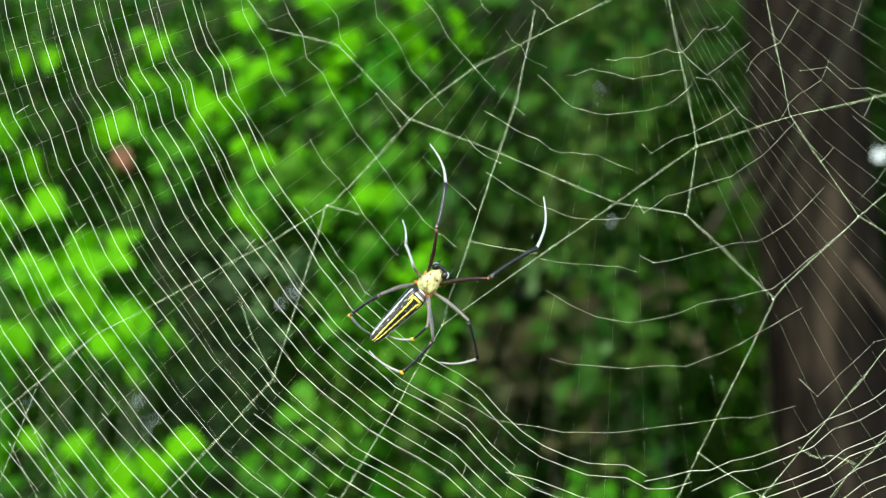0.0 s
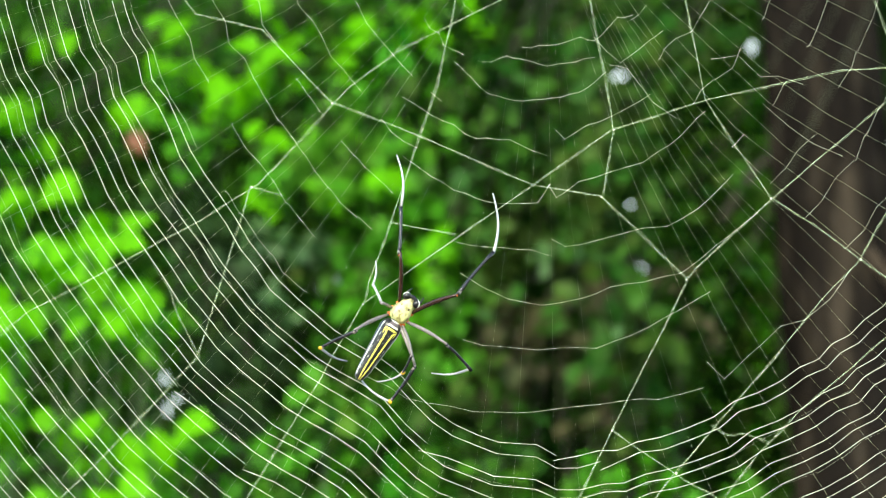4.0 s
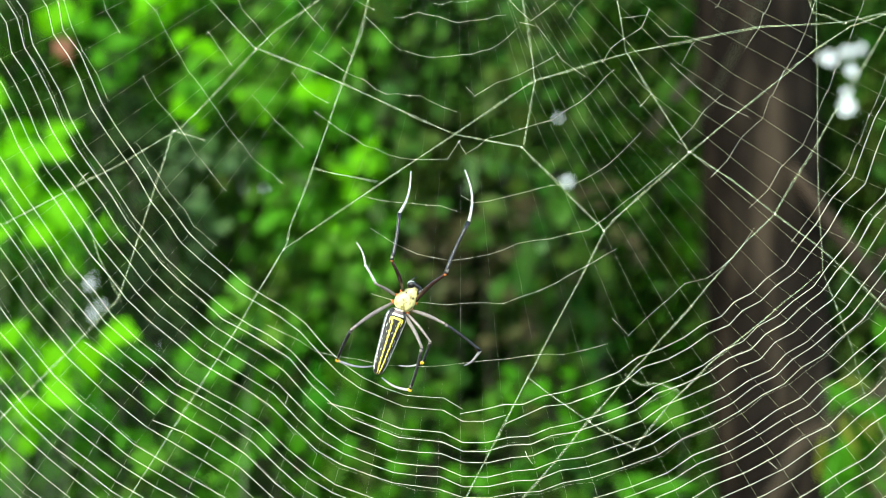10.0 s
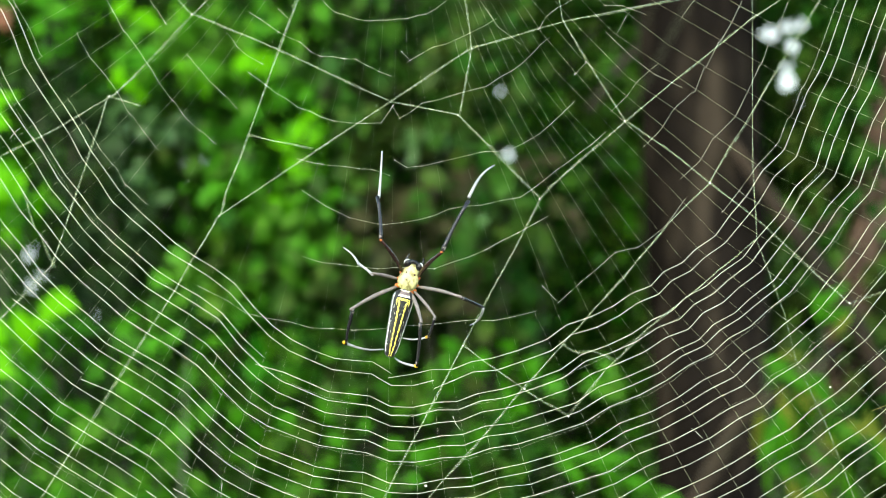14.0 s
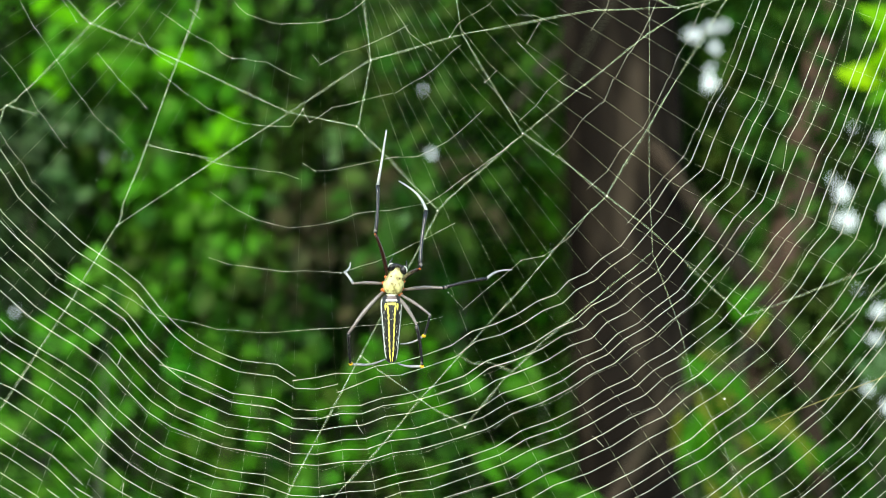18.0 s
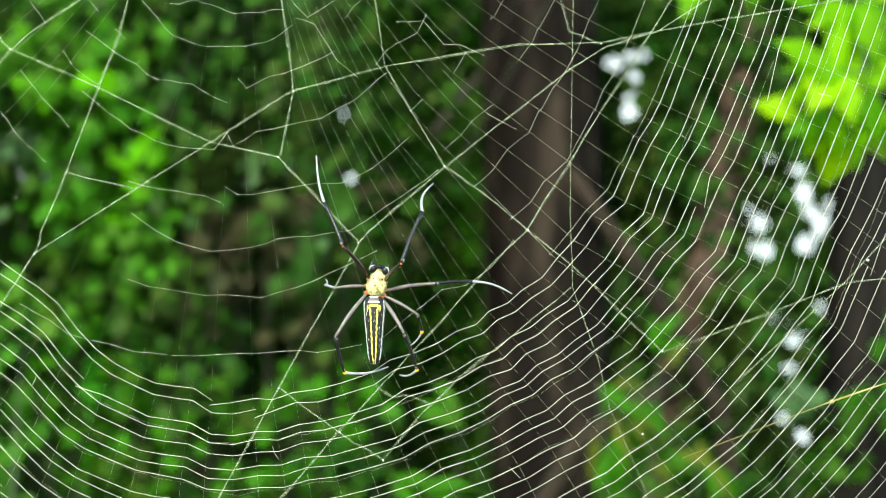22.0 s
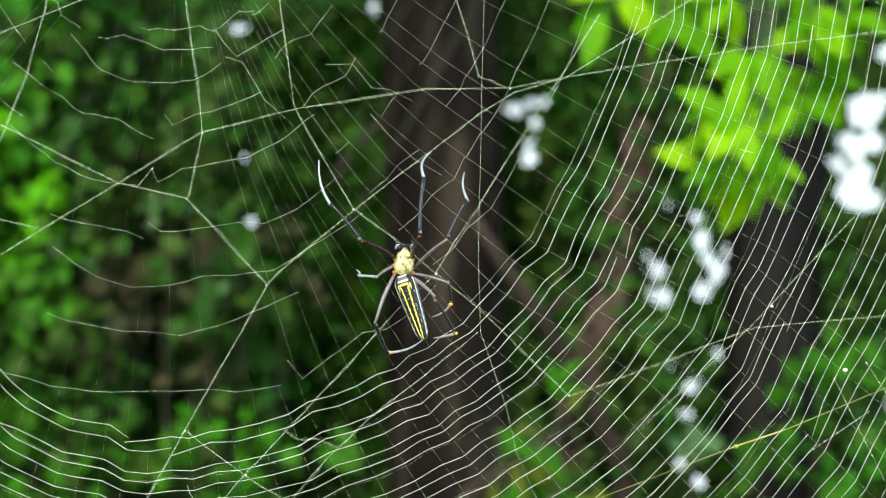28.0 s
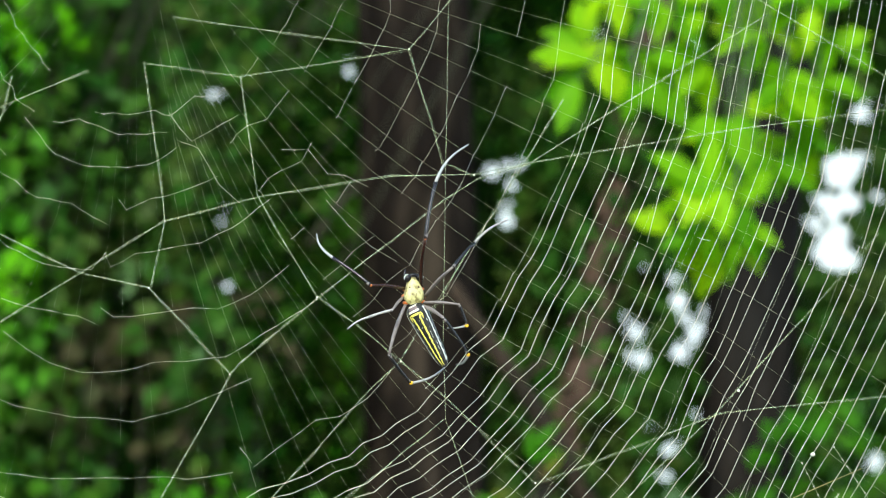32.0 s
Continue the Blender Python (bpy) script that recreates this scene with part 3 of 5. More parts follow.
    branch("yellow-green round leaves low behind the web",
           ((350, 640, 40, 35, 10), (380, 690, 30, 30, 7), (300, 690, 40, 35, 8), (440, 730, 50, 35, 8), (430, 800, 50, 35, 8), (200, 740, 60, 50, 12)), 2.1, LEAF_MID, 0.030, (380, 1300))
    branch("withered brown leaves on a dead branch behind the web",
           ((600, 400, 60, 30, 9), (700, 385, 60, 30, 9), (640, 470, 60, 30, 8), (760, 400, 60, 30, 9), (570, 560, 60, 30, 7), (800, 540, 60, 30, 7), (640, 335, 70, 25, 13), (740, 325, 70, 22, 13), (830, 300, 70, 25, 13), (910, 280, 60, 25, 10), (700, 440, 70, 30, 10), (820, 450, 80, 30, 10), (620, 520, 70, 30, 10), (960, 380, 60, 30, 6)), 2.12, LEAF_BROWN, 0.034, (800, 1300))
    t = thing("fern_frond", "tall pale green frond leaning behind the web", "fern", pose(0, 0, 0))
    a, b = far(60, 960, 1.7), far(335, 470, 1.8)
    a.z = -0.03
    stem([a, a.lerp(b, 0.6) + Vector((0.05, 0, 0.02)), b], 0.006, 0.002, STEM, t)
    for i in range(9):
        s = i / 8
        clump("leaf", 130 + 200 * s, 850 - 370 * s, 1.78, 30, 34, 0.05, 11, 0.036, LEAF_OLIVE if i % 2 else LEAF_LUSH, t, rng, 0.6)
    t = thing("dead_leaf", "rusty red dead leaf caught in the foliage", "leaf", pose(0, 0, 0))
    part("blade", leaves([far(-12, 5, 1.9), far(0, 15, 1.9)], [0.036, 0.030], rng, 0.8), LEAF_RUSTY, t)
    t = thing("dead_branch", "crooked reddish brown dead branch before the dark trunk", "branch", pose(0, 0, 0))
    pts = [far(u, v, 2.15) for u, v in ((1215, 900), (1300, 740), (1390, 680), (1440, 650), (1475, 610))]
    pts.insert(0, Vector((pts[0].x - 0.1, 2.15, -0.03)))
    part("stick", tube(pts, [0.012, 0.013, 0.015, 0.015, 0.013, 0.008], 9), BARK_DULL, t)
    t = thing("dead_branch", "thick dull brown dead limb leaning on the dark trunk", "branch", pose(0, 0, 0))
    pts = [far(u, v, y) for u, v, y in ((1290, 245, 2.27), (1350, 335, 2.26), (1420, 430, 2.3), (1490, 540, 2.36), (1560, 660, 2.42))]
    pts.append(Vector((pts[-1].x + 0.25, 2.45, -0.04)))
    part("stick", tube(pts, [0.008, 0.012, 0.014, 0.017, 0.018, 0.022], 11), BARK_DULL, t)
    part("stub", tube([pts[2], pts[2] + Vector((0.05, -0.03, 0.05))], [0.009, 0.004], 7), BARK_DULL, t)
    branch("mid-green leaves hanging high behind the web",
           ((430, 20, 80, 50, 20), (560, 420, 60, 50, 17), (420, 300, 60, 50, 20), (470, 470, 60, 50, 17), (380, 110, 60, 60, 17), (460, 160, 60, 60, 17), (400, 130, 60, 50, 24), (510, 60, 60, 50, 24), (450, -50, 60, 50, 20), (560, -70, 60, 50, 17), (400, 225, 60, 50, 24), (480, 330, 60, 50, 20), (570, 310, 50, 50, 17), (440, 245, 60, 50, 27), (525, 175, 60, 50, 24), (450, 350, 60, 50, 24), (540, 400, 60, 50, 20), (400, 60, 60, 50, 24), (480, 110, 60, 50, 24), (380, -30, 60, 50, 20), (380, 330, 50, 50, 17)), 2.1, LEAF_LUSH, 0.029, (500, -800))
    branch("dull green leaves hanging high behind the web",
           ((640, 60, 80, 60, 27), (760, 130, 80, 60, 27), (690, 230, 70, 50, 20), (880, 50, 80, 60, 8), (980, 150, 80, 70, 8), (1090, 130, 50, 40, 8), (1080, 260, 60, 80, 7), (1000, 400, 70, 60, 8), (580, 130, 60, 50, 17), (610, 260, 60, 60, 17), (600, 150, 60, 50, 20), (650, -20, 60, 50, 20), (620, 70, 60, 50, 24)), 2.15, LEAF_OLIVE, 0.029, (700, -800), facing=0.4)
    branch("soft green leaves low behind the web",
           ((660, 640, 60, 40, 16), (740, 700, 60, 40, 16), (820, 640, 60, 40, 14), (700, 800, 60, 40, 16), (800, 780, 60, 40, 16), (880, 720, 60, 40, 16), (930, 640, 50, 40, 12), (600, 720, 60, 40, 16), (560, 820, 60, 40, 16), (640, 870, 60, 40, 16), (900, 850, 60, 40, 16), (480, 860, 60, 40, 14), (520, 640, 50, 40, 12)), 2.08, LEAF_MID, 0.033, (700, 1300))
    branch("green leaves in broken light low beside the web",
           ((40, 600, 50, 36, 11), (100, 570, 40, 30, 8), (30, 690, 50, 36, 12), (110, 700, 40, 36, 8), (190, 610, 36, 30, 8), (240, 560, 36, 30, 8), (60, 780, 50, 36, 12), (180, 860, 60, 36, 12), (280, 790, 50, 36, 12), (20, 860, 50, 36, 12), (260, 880, 50, 30, 10), (330, 720, 40, 30, 8), (380, 860, 50, 36, 10)), 1.95, LEAF_LUSH, 0.038, (150, 1300))
    branch("pale leaves in the sun before the gap",
           ((1695, 642, 26, 26, 9), (1705, 628, 18, 18, 5)), 2.2, LEAF_PALE, 0.030, (1700, 1300))
    # the band's deep shade is put into the leaf colour
    branch("leaves coloured dark for shade beside the sunlit branch",
           ((110, 40, 40, 40, 16), (120, 110, 40, 40, 16), (150, 180, 40, 40, 16), (130, 250, 40, 40, 16), (190, 250, 40, 40, 14), (200, 330, 40, 40, 16), (150, 400, 40, 40, 18), (240, 400, 40, 40, 14), (210, 470, 40, 40, 16), (120, 330, 40, 40, 18), (100, 180, 40, 40, 14), (110, 470, 40, 40, 16), (150, 520, 40, 40, 14), (60, 130, 40, 40, 10)), 2.0, LEAF_SHADE, 0.036, (200, 1300), facing=0.1)
    for u0, v0, u1, v1 in ((560, 330, 960, 250), (640, 420, 900, 290), (1040, 190, 1160, 60), (820, 640, 900, 720)):
        t = thing("bare_branch", "thin brown bare branch among the leaves", "branch", pose(0, 0, 0))
        a, b = far(u0, v0, 2.35), far(u1, v1, 2.4)
        stem([a, a.lerp(b, 0.5) + Vector((0, 0, 0.02)), b], 0.009, 0.005, BROWN_STEM, t, "stick")


build_branches()

# ---- the web ----
HUB_U, HUB_V = 715.0, -430.0
# the innermost turn of the sticky spiral on the plan
INNER = ((-70, -430), (-55, -250), (-12, -84), (25, 0), (115, 170), (260, 370), (430, 500), (510, 597), (640, 645), (735, 663), (870, 636), (1000, 590), (1130, 523), (1245, 447), (1335, 350), (1400, 260), (1430, 180), (1512, 0), (1532, -50), (1575, -300), (1590, -500))
RIM = [(math.degrees(math.atan2(u - HUB_U, v - HUB_V)), math.hypot(u - HUB_U, v - HUB_V)) for u, v in INNER]
# radial threads from straight down to the right, in degrees; those to the left follow at even steps
RIGHT_SPOKES = (-8.0, -6.1, -4.3, -2.5, -0.7, 1.2, 3.2, 4.9, 6.8, 8.9, 11.4, 14.2, 16.5, 18.9, 21.2, 23.5, 25.4, 27.3, 29.2, 31.1, 33.4, 35.7, 38.5, 41.5, 44.3, 47.3, 50.6, 53.1, 55.5, 60.1, 65.8, 69.6, 73.2, 77.2, 80.8, 84.4, 88.5, 92.5)
PULLS = ((-4.3, -4), (-2.5, -9), (-0.7, 4), (4.9, 4), (6.8, -4), (-6.1, 3), (8.9, 2))
# distances of the first turns of the sticky spiral from the innermost
TURNS = (0, 20, 58, 73, 94, 119, 137, 157, 193, 210)
WRNG = np.random.default_rng(3)


def spokes():
    """The angles of the radial threads, from straight down, and how far each pulls the spiral in or out."""
    left, a = [], -10.4
    while a > -93:
        left.append(a)
        a -= along(((-93, 3.4), (-50, 3.2), (-30, 2.8), (-10, 2.3)), a) * WRNG.uniform(0.85, 1.15)
    known = dict(PULLS)
    out = [(a, known.get(a, float(WRNG.normal() * 3.2))) for a in left[::-1] + list(RIGHT_SPOKES)]
    return out


SPOKES = spokes()


def orb(r, angle, y=0.0):
    """A place on a radial thread; towards the hub the threads swing in to the middle."""
    swing = along(((-90, 0), (-72, -3), (-50, -11), (-25, -9), (-5, -3), (0, 0), (5, 4), (20, 12), (40, 20), (52, 12), (70, 2), (95, 0)), angle)
    a = radians(angle - swing * max(1 - r / along(RIM, angle), -0.35))
    return web(HUB_U + r * math.sin(a), HUB_V + r * math.cos(a), y)


def thread(points, radius, sides=4):
    return tube(points, radius, sides)


def joined_fast(shapes):
    verts, faces = [], []
    for v, f in shapes:
        k = len(verts)
        verts.extend(v)
        faces.extend(tuple(i + k for i in face) for face in f)
    return verts, faces


def build_orb():
    t = thing("orb_web", "large golden orb-weaver web with fine sticky spiral threads", "spider web", pose(0, 0, 0))
    # radial threads from the hub
    for i, (a, pull) in enumerate(SPOKES):
        inner = (float(WRNG.uniform(150, 400)), 560) if -30 < a < 20 else None
        if -30 < a < 16 and i % 2:
            inner = (along(RIM, a) - 60,)
        wob = [(r, a + WRNG.normal() * 0.16) for r in (inner or ((60, 330, 620) if i % 4 == 0 else (260, 420, 620) if i % 2 == 0 else (330, 560, 700))) + (along(RIM, a), 1300, 1600, 1860)]
        faint = 0.000007 if -30 < a < 14 else 0.000016 if a < 34 else 0.000024
        part("radial_thread", tube([orb(r, b) for r, b in wob], [faint * (0.4 if k == 0 else 1) if r < along(RIM, a) + 5 else 0.000021 for k, (r, b) in enumerate(wob)], 4), SILK_FINE, t)
    for i in range(14):
        a = 100 + i * (360 - 100 - 92) / 13.5
        part("radial_thread", thread([orb(r, a) for r in (70, 300, 620, 800)], 0.000018), SILK_FINE, t)
    # sticky spiral, turn by turn
    r_add, turn = 0.0, 0
    while r_add < 780:
        pts, runs = [], []
        stop = WRNG.uniform(0, 1)
        skew = WRNG.normal() * 1.5
        for i, (a, pull) in enumerate(SPOKES):
            stretch = 1 + 0.10 * (1 - math.cos(radians(a)))
            side = math.sin(i * 0.37 + turn * 0.9) * 1.2
            r = along(RIM, a) + r_add * stretch + pull * (0.5 + 0.5 * math.exp(-r_add / 300)) + side + WRNG.normal() * 0.8 + skew * math.sin(radians(a) * 2)
            pts.append(orb(r, a))
            if WRNG.uniform() < 0.016 and len(pts) > 3:
                # a strand that ends on its neighbour
                runs.append(pts)
                pts = [orb(r + WRNG.uniform(6, 16), a + WRNG.uniform(-0.6, 0.6))]
        runs.append(pts)
        for run in runs:
            if len(run) > 2:
                part("spiral_thread", tube(run, [along(((0, 0.000080), (1, 0.000070)), k / len(run)) * (1 if r_add < 620 else 0.85) for k in range(len(run))], 4), SILK, t)
        turn += 1
        r_add = TURNS[turn] if turn < len(TURNS) else r_add + WRNG.uniform(19, 25) * (1.0 if WRNG.uniform() > 0.2 else 1.55)
    # dry auxiliary spiral: broken arcs with small jogs at the radials
    r_aux, nodes = -640.0, []
    while r_aux < 560:
        pts, start = [], WRNG.integers(0, 4)
        for i, (a, pull) in enumerate(SPOKES):
            r = along(RIM, a) + r_aux * (1 if r_aux > 0 else along(RIM, a) / 1000) + 0.7 * pull + WRNG.normal() * 1.8
            if r < 260 or (r_aux < 40 and -27 < a < 34):
                if len(pts) > 2:
                    part("auxiliary_thread", thread(pts, 0.000031), SILK_DRY, t)
                pts = []
                continue
            if r_aux < 0 and WRNG.uniform() < 0.12 and len(pts) > 2:
                part("auxiliary_thread", thread(pts, 0.000031), SILK_DRY, t)
                pts = []
                continue
            pts.append(orb(r, a))
            if r_aux < 40 and WRNG.uniform() < 0.7:
                nodes.append(ball(pts[-1], *([WRNG.uniform(0.00014, 0.00026)] * 3), 3, 5))
            jog = WRNG.normal() * 1.1
            pts.append(orb(r + jog, a + 0.35))
        if len(pts) > 2:
            part("auxiliary_thread", thread(pts, 0.000031 if r_aux < 0 else 0.000020), SILK_DRY if r_aux < 0 else SILK_FINE, t)
        r_aux += WRNG.uniform(72, 106) if r_aux < 0 else WRNG.uniform(80, 105)
    # the dry turns below the hub: angle from straight down and distance from the hub
    def arc(*places):
        pts = []
        for (a0, r0), (a1, r1) in zip(places, places[1:]):
            steps = max(1, round(abs(a1 - a0) / 2.2))
            for k in range(steps):
                f = k / steps
                pts.append(web(HUB_U + (r0 + (r1 - r0) * f - 1.5 * math.sin(math.pi * f)) * math.sin(radians(a0 + (a1 - a0) * f)), HUB_V + (r0 + (r1 - r0) * f + 1.5 * WRNG.normal() * (k > 0)) * math.cos(radians(a0 + (a1 - a0) * f))))
        a, r = places[-1]
        pts.append(web(HUB_U + r * math.sin(radians(a)), HUB_V + r * math.cos(radians(a))))
        part("auxiliary_thread", thread(pts, 0.000033), SILK_DRY, t)
        nodes.extend(ball(p, *([WRNG.uniform(0.00013, 0.00024)] * 3), 3, 5) for p in pts)

    arc((-30, 522), (-23.5, 530), (-18.9, 533), (-14.2, 547), (-7.9, 540), (-1.2, 565))
    arc((0.8, 522), (2.3, 538), (6.9, 518), (12, 511), (20.5, 496))
    arc((-23, 427), (-13.7, 465), (-8, 470), (-4, 467), (2.1, 464), (8.5, 452), (13, 433))
    arc((-25.3, 617), (-22.1, 625), (-15.9, 645), (-10, 654), (-2.6, 649), (-0.7, 617))
    arc((-0.9, 618), (0.3, 640), (4, 615), (9.5, 607), (15, 605), (20.5, 591), (28.3, 566))
    arc((-14, 733), (-11.9, 734), (-7.3, 731), (-3.5, 732), (-1.2, 741))
    arc((-0.5, 714), (1.2, 727), (5.5, 722), (12.3, 716), (15.6, 725), (20.5, 714), (27, 687))
    arc((-12.4, 786), (-9.2, 805), (-6.1, 820), (-2, 829), (2.8, 820), (6.4, 806), (10.6, 808), (15.5, 810), (20.8, 785), (28.8, 761))
    arc((-10.8, 900), (-8.6, 905), (-4.6, 905), (0, 904), (4, 909), (8, 895), (12.3, 876), (17.9, 857))
    arc((-20.7, 1000), (-17.4, 1008), (-15.4, 1020), (-11, 1018), (-8.6, 1022), (-2.7, 1015), (1.5, 1007), (6, 1005), (9.5, 1013), (14, 1012))
    arc((15.2, 972), (16.3, 1008), (19.2, 985), (23.6, 959), (26, 968), (29.5, 958), (32.9, 935))
    arc((-16.6, 412), (-11, 393), (-5, 398), (-0.6, 407), (11.3, 403))
    arc((12.6, 369), (17, 425), (23.9, 412), (29.5, 406))
    arc((-7.2, 374), (1.9, 370), (8.9, 362), (12.5, 374), (20.6, 348), (24.5, 355))
    arc((35, 496), (39.4, 520), (39.8, 575), (42.1, 595), (43.9, 635))
    arc((37.1, 614), (37.9, 673), (38.9, 724), (40.6, 772))
    arc((14.5, 423), (18.1, 439), (20.5, 512), (23.1, 552))
    tagged(part("silk_knots", joined_fast(nodes), BEAD, t, "tiny pale knots where the dry threads cross"), kind="stuff")
    # strands that hang crosswise between two turns
    for i in range(9):
        a, r = WRNG.uniform(-80, 80), WRNG.uniform(20, 420)
        r += along(RIM, a)
        part("torn_strand", thread([orb(r, a), orb(r + 12, a + 0.1), orb(r + 24, a + WRNG.uniform(0.1, 0.4))], 0.000060), SILK, t)
    return t


ORB = build_orb()

def barrier(parent, thick, *row):
    """One thick old thread of the barrier web along places on the plan: four fine strands side by side."""
    y = -0.006 + 0.004 * math.sin(row[0][0])
    pts = [web(u, v, y) for u, v in row]
    fine = []
    for a, b in zip(pts, pts[1:]):
        fine += [a.lerp(b, s) + Vector((0, WRNG.normal() * 0.0004, 0)) for s in (0, 0.34, 0.67)]
    fine.append(pts[-1])
    strands = []
    for k in range(4):
        spread = 0.00028 if thick > 0.00005 else 0.00012
        strands.append(tube([p + Vector((WRNG.normal() * spread, WRNG.normal() * spread, WRNG.normal() * spread)) for p in fine], [thick * WRNG.uniform(0.7, 1.3) for _ in fine], 4))
    part("barrier_thread", joined(*strands), SILK_OLD, parent)


def build_barrier():
    t = thing("barrier_web", "loose barrier of thick old greyish threads before the orb", "spider web", pose(0, 0, 0))
    barrier(t, 0.000066, (1493, -29), (1395, -6), (1245, 0), (1020, 42), (850, 90), (705, 185), (405, 383), (330, 510), (96, 870), (-60, 1080))
    barrier(t, 0.000066, (118, -137), (238, -103), (358, 28), (520, 97), (708, 185), (825, 207), (885, 270), (968, 355), (832, 612), (690, 882), (560, 1120))
    barrier(t, 0.000066, (1935, -318), (1493, -29), (1402, 0), (1340, 41), (1248, 115), (1118, 219), (985, 336), (968, 355))
    barrier(t, 0.000066, (977, -169), (1010, 40), (1118, 217), (1190, 265), (1268, 327), (1360, 400), (1455, 490), (1512, 540))
    barrier(t, 0.000066, (807, -188), (839, 0), (850, 90), (827, 207))
    barrier(t, 0.000066, (580, -160), (543, 0), (455, 240), (415, 345), (405, 383))
    barrier(t, 0.000066, (712, -174), (473, -63), (385, 0), (355, 30), (250, 140), (213, 172), (120, 225), (0, 285), (-190, 380), (-364, 515))
    barrier(t, 0.000066, (213, 172), (168, 310), (115, 468), (50, 535), (-96, 678), (-300, 860))
    barrier(t, 0.000066, (455, 240), (570, 265))
    barrier(t, 0.000066, (213, 172), (270, 190))
    barrier(t, 0.000066, (1560, -150), (1469, 0), (1373, 158), (1267, 329), (1200, 396), (1118, 492), (1037, 579), (990, 634), (940, 687), (884, 754), (788, 860), (600, 1100))
    barrier(t, 0.000035, (1343, -420), (1341, 0), (1341, 300), (1347, 430), (1395, 560), (1415, 640), (1470, 760), (1515, 880), (1560, 1000))
    barrier(t, 0.000066, (832, 612), (940, 690), (1017, 737), (1085, 655), (1150, 590), (1250, 510), (1347, 430))
    barrier(t, 0.000055, (1275, -229), (1343, -313), (1400, -380))
    barrier(t, 0.000055, (855, -271), (1060, -250), (1275, -229), (1341, -26), (1395, -6))
    barrier(t, 0.000055, (807, -188), (977, -169), (1275, -229))
    barrier(t, 0.000055, (1493, -29), (1829, -94), (2172, -149), (2400, -190))
    barrier(t, 0.000055, (1903, -348), (2172, -199), (2350, -100))
    barrier(t, 0.000055, (1640, 600), (1844, 412), (2098, 139), (2150, 80))
    barrier(t, 0.000055, (1512, 540), (1700, 470), (1844, 412), (2171, 377), (2400, 350))
    barrier(t, 0.000055, (118, -137), (82, -196), (40, -300))
    barrier(t, 0.000055, (119, 472), (81, 395), (60, 330))
    barrier(t, 0.000055, (1002, 606), (1030, 625), (1062, 622), (1100, 640))
    for u, v in ((850, 90), (825, 207), (968, 355), (405, 383), (832, 612), (940, 688), (1017, 737), (1118, 218), (1268, 328), (1395, -6), (1275, -229), (358, 28), (213, 172), (1512, 540)):
        c = web(u, v, -0.006)
        part("knot", ball(c, 0.00032, 0.00032, 0.0004, 5, 7), BEAD, t)
    t = thing("twig", "thin yellow dry twig caught in the web", "twig", pose(0, 0, 0))
    part("stick", tube([web(1560, 733, 0.004), web(1640, 702, 0.003), web(1812, 635, 0.002), web(1832, 628, 0.002), web(1905, 603, 0.002), web(1928, 595, 0.002), web(2130, 512, 0.004)], [0.00006, 0.0001, 0.00013, 0.00038, 0.00034, 0.00013, 0.00010], 6), TWIG, t)
    part("bud", ball(web(1830, 629, 0.002), 0.0012, 0.0011, 0.0009, 6, 8), TWIG, t)
    beads = thing("beaded_threads", "threads with white drops at the edge of the web", "spider web", pose(0, 0, 0))
    for u0, v0, u1, v1 in ((2010, 500, 2110, 690), (2070, 470, 2190, 640), (1960, 640, 2080, 560), (-330, 490, -250, 660), (-350, 560, -280, 700), (-300, 470, -370, 640)):
        a, b = web(u0, v0), web(u1, v1)
        part("strand", thread([a, a.lerp(b, 0.5), b], 0.00005), SILK_FINE, beads)
        for k in range(11):
            p = a.lerp(b, (k + WRNG.uniform(0, 0.8)) / 11)
            part("drop", ball(p, *([WRNG.uniform(0.0002, 0.00034)] * 3), 4, 6), BEAD, beads)
    for u, v, r in ((2030, 486, 0.0009), (-292, 668, 0.0010), (766, 860, 0.0005), (1482, 689, 0.0004), (1890, 372, 0.0006)):
        part("drop", ball(web(u, v, -0.001), r * 1.1, r, r * 0.9, 6, 9), BEAD, beads)


build_barrier()

# ---- the spider ----
CARAPACE = material("pale yellow carapace", (0.62, 0.60, 0.27), 0.45, vary=0.25, scale=700, bump=0.35, second=(0.26, 0.23, 0.08), mask_scale=480, mask=(0.50, 0.62))
GLOSS_BLACK = material("glossy black cuticle", (0.012, 0.012, 0.013), 0.25, vary=0.3, scale=900, bump=0.2)
ABDOMEN = material("black abdomen", (0.016, 0.017, 0.016), 0.30, vary=0.4, scale=900, bump=0.35, second=(0.10, 0.11, 0.10), mask_scale=900, mask=(0.60, 0.72))
YELLOW = material("yellow stripe", (0.90, 0.80, 0.14), 0.5, vary=0.2, scale=1200, bump=0.2)
CREAM = material("cream band", (0.80, 0.78, 0.60), 0.5, vary=0.15, scale=1200, bump=0.2)
GREY_WHITE = material("silvery marks", (0.70, 0.74, 0.68), 0.5, vary=0.3, scale=1300, bump=0.2)
MAUVE = material("greyish mauve band", (0.16, 0.125, 0.125), 0.5, vary=0.25, scale=1200, bump=0.2)
ORANGE = material("orange joint", (0.58, 0.15, 0.02), 0.4, vary=0.2, scale=900, bump=0.15)
AMBER = material("yellow joint", (0.85, 0.48, 0.02), 0.4, vary=0.2, scale=900, bump=0.15)
LEG_BROWN = material("reddish brown leg", (0.034, 0.013, 0.009), 0.27, vary=0.3, scale=800, bump=0.2)
LEG_GREY = material("brownish grey leg", (0.190, 0.168, 0.155), 0.27, vary=0.25, scale=800, bump=0.2)
LEG_BLACK = material("blue-black leg", (0.018, 0.018, 0.020), 0.27, vary=0.3, scale=800, bump=0.2)
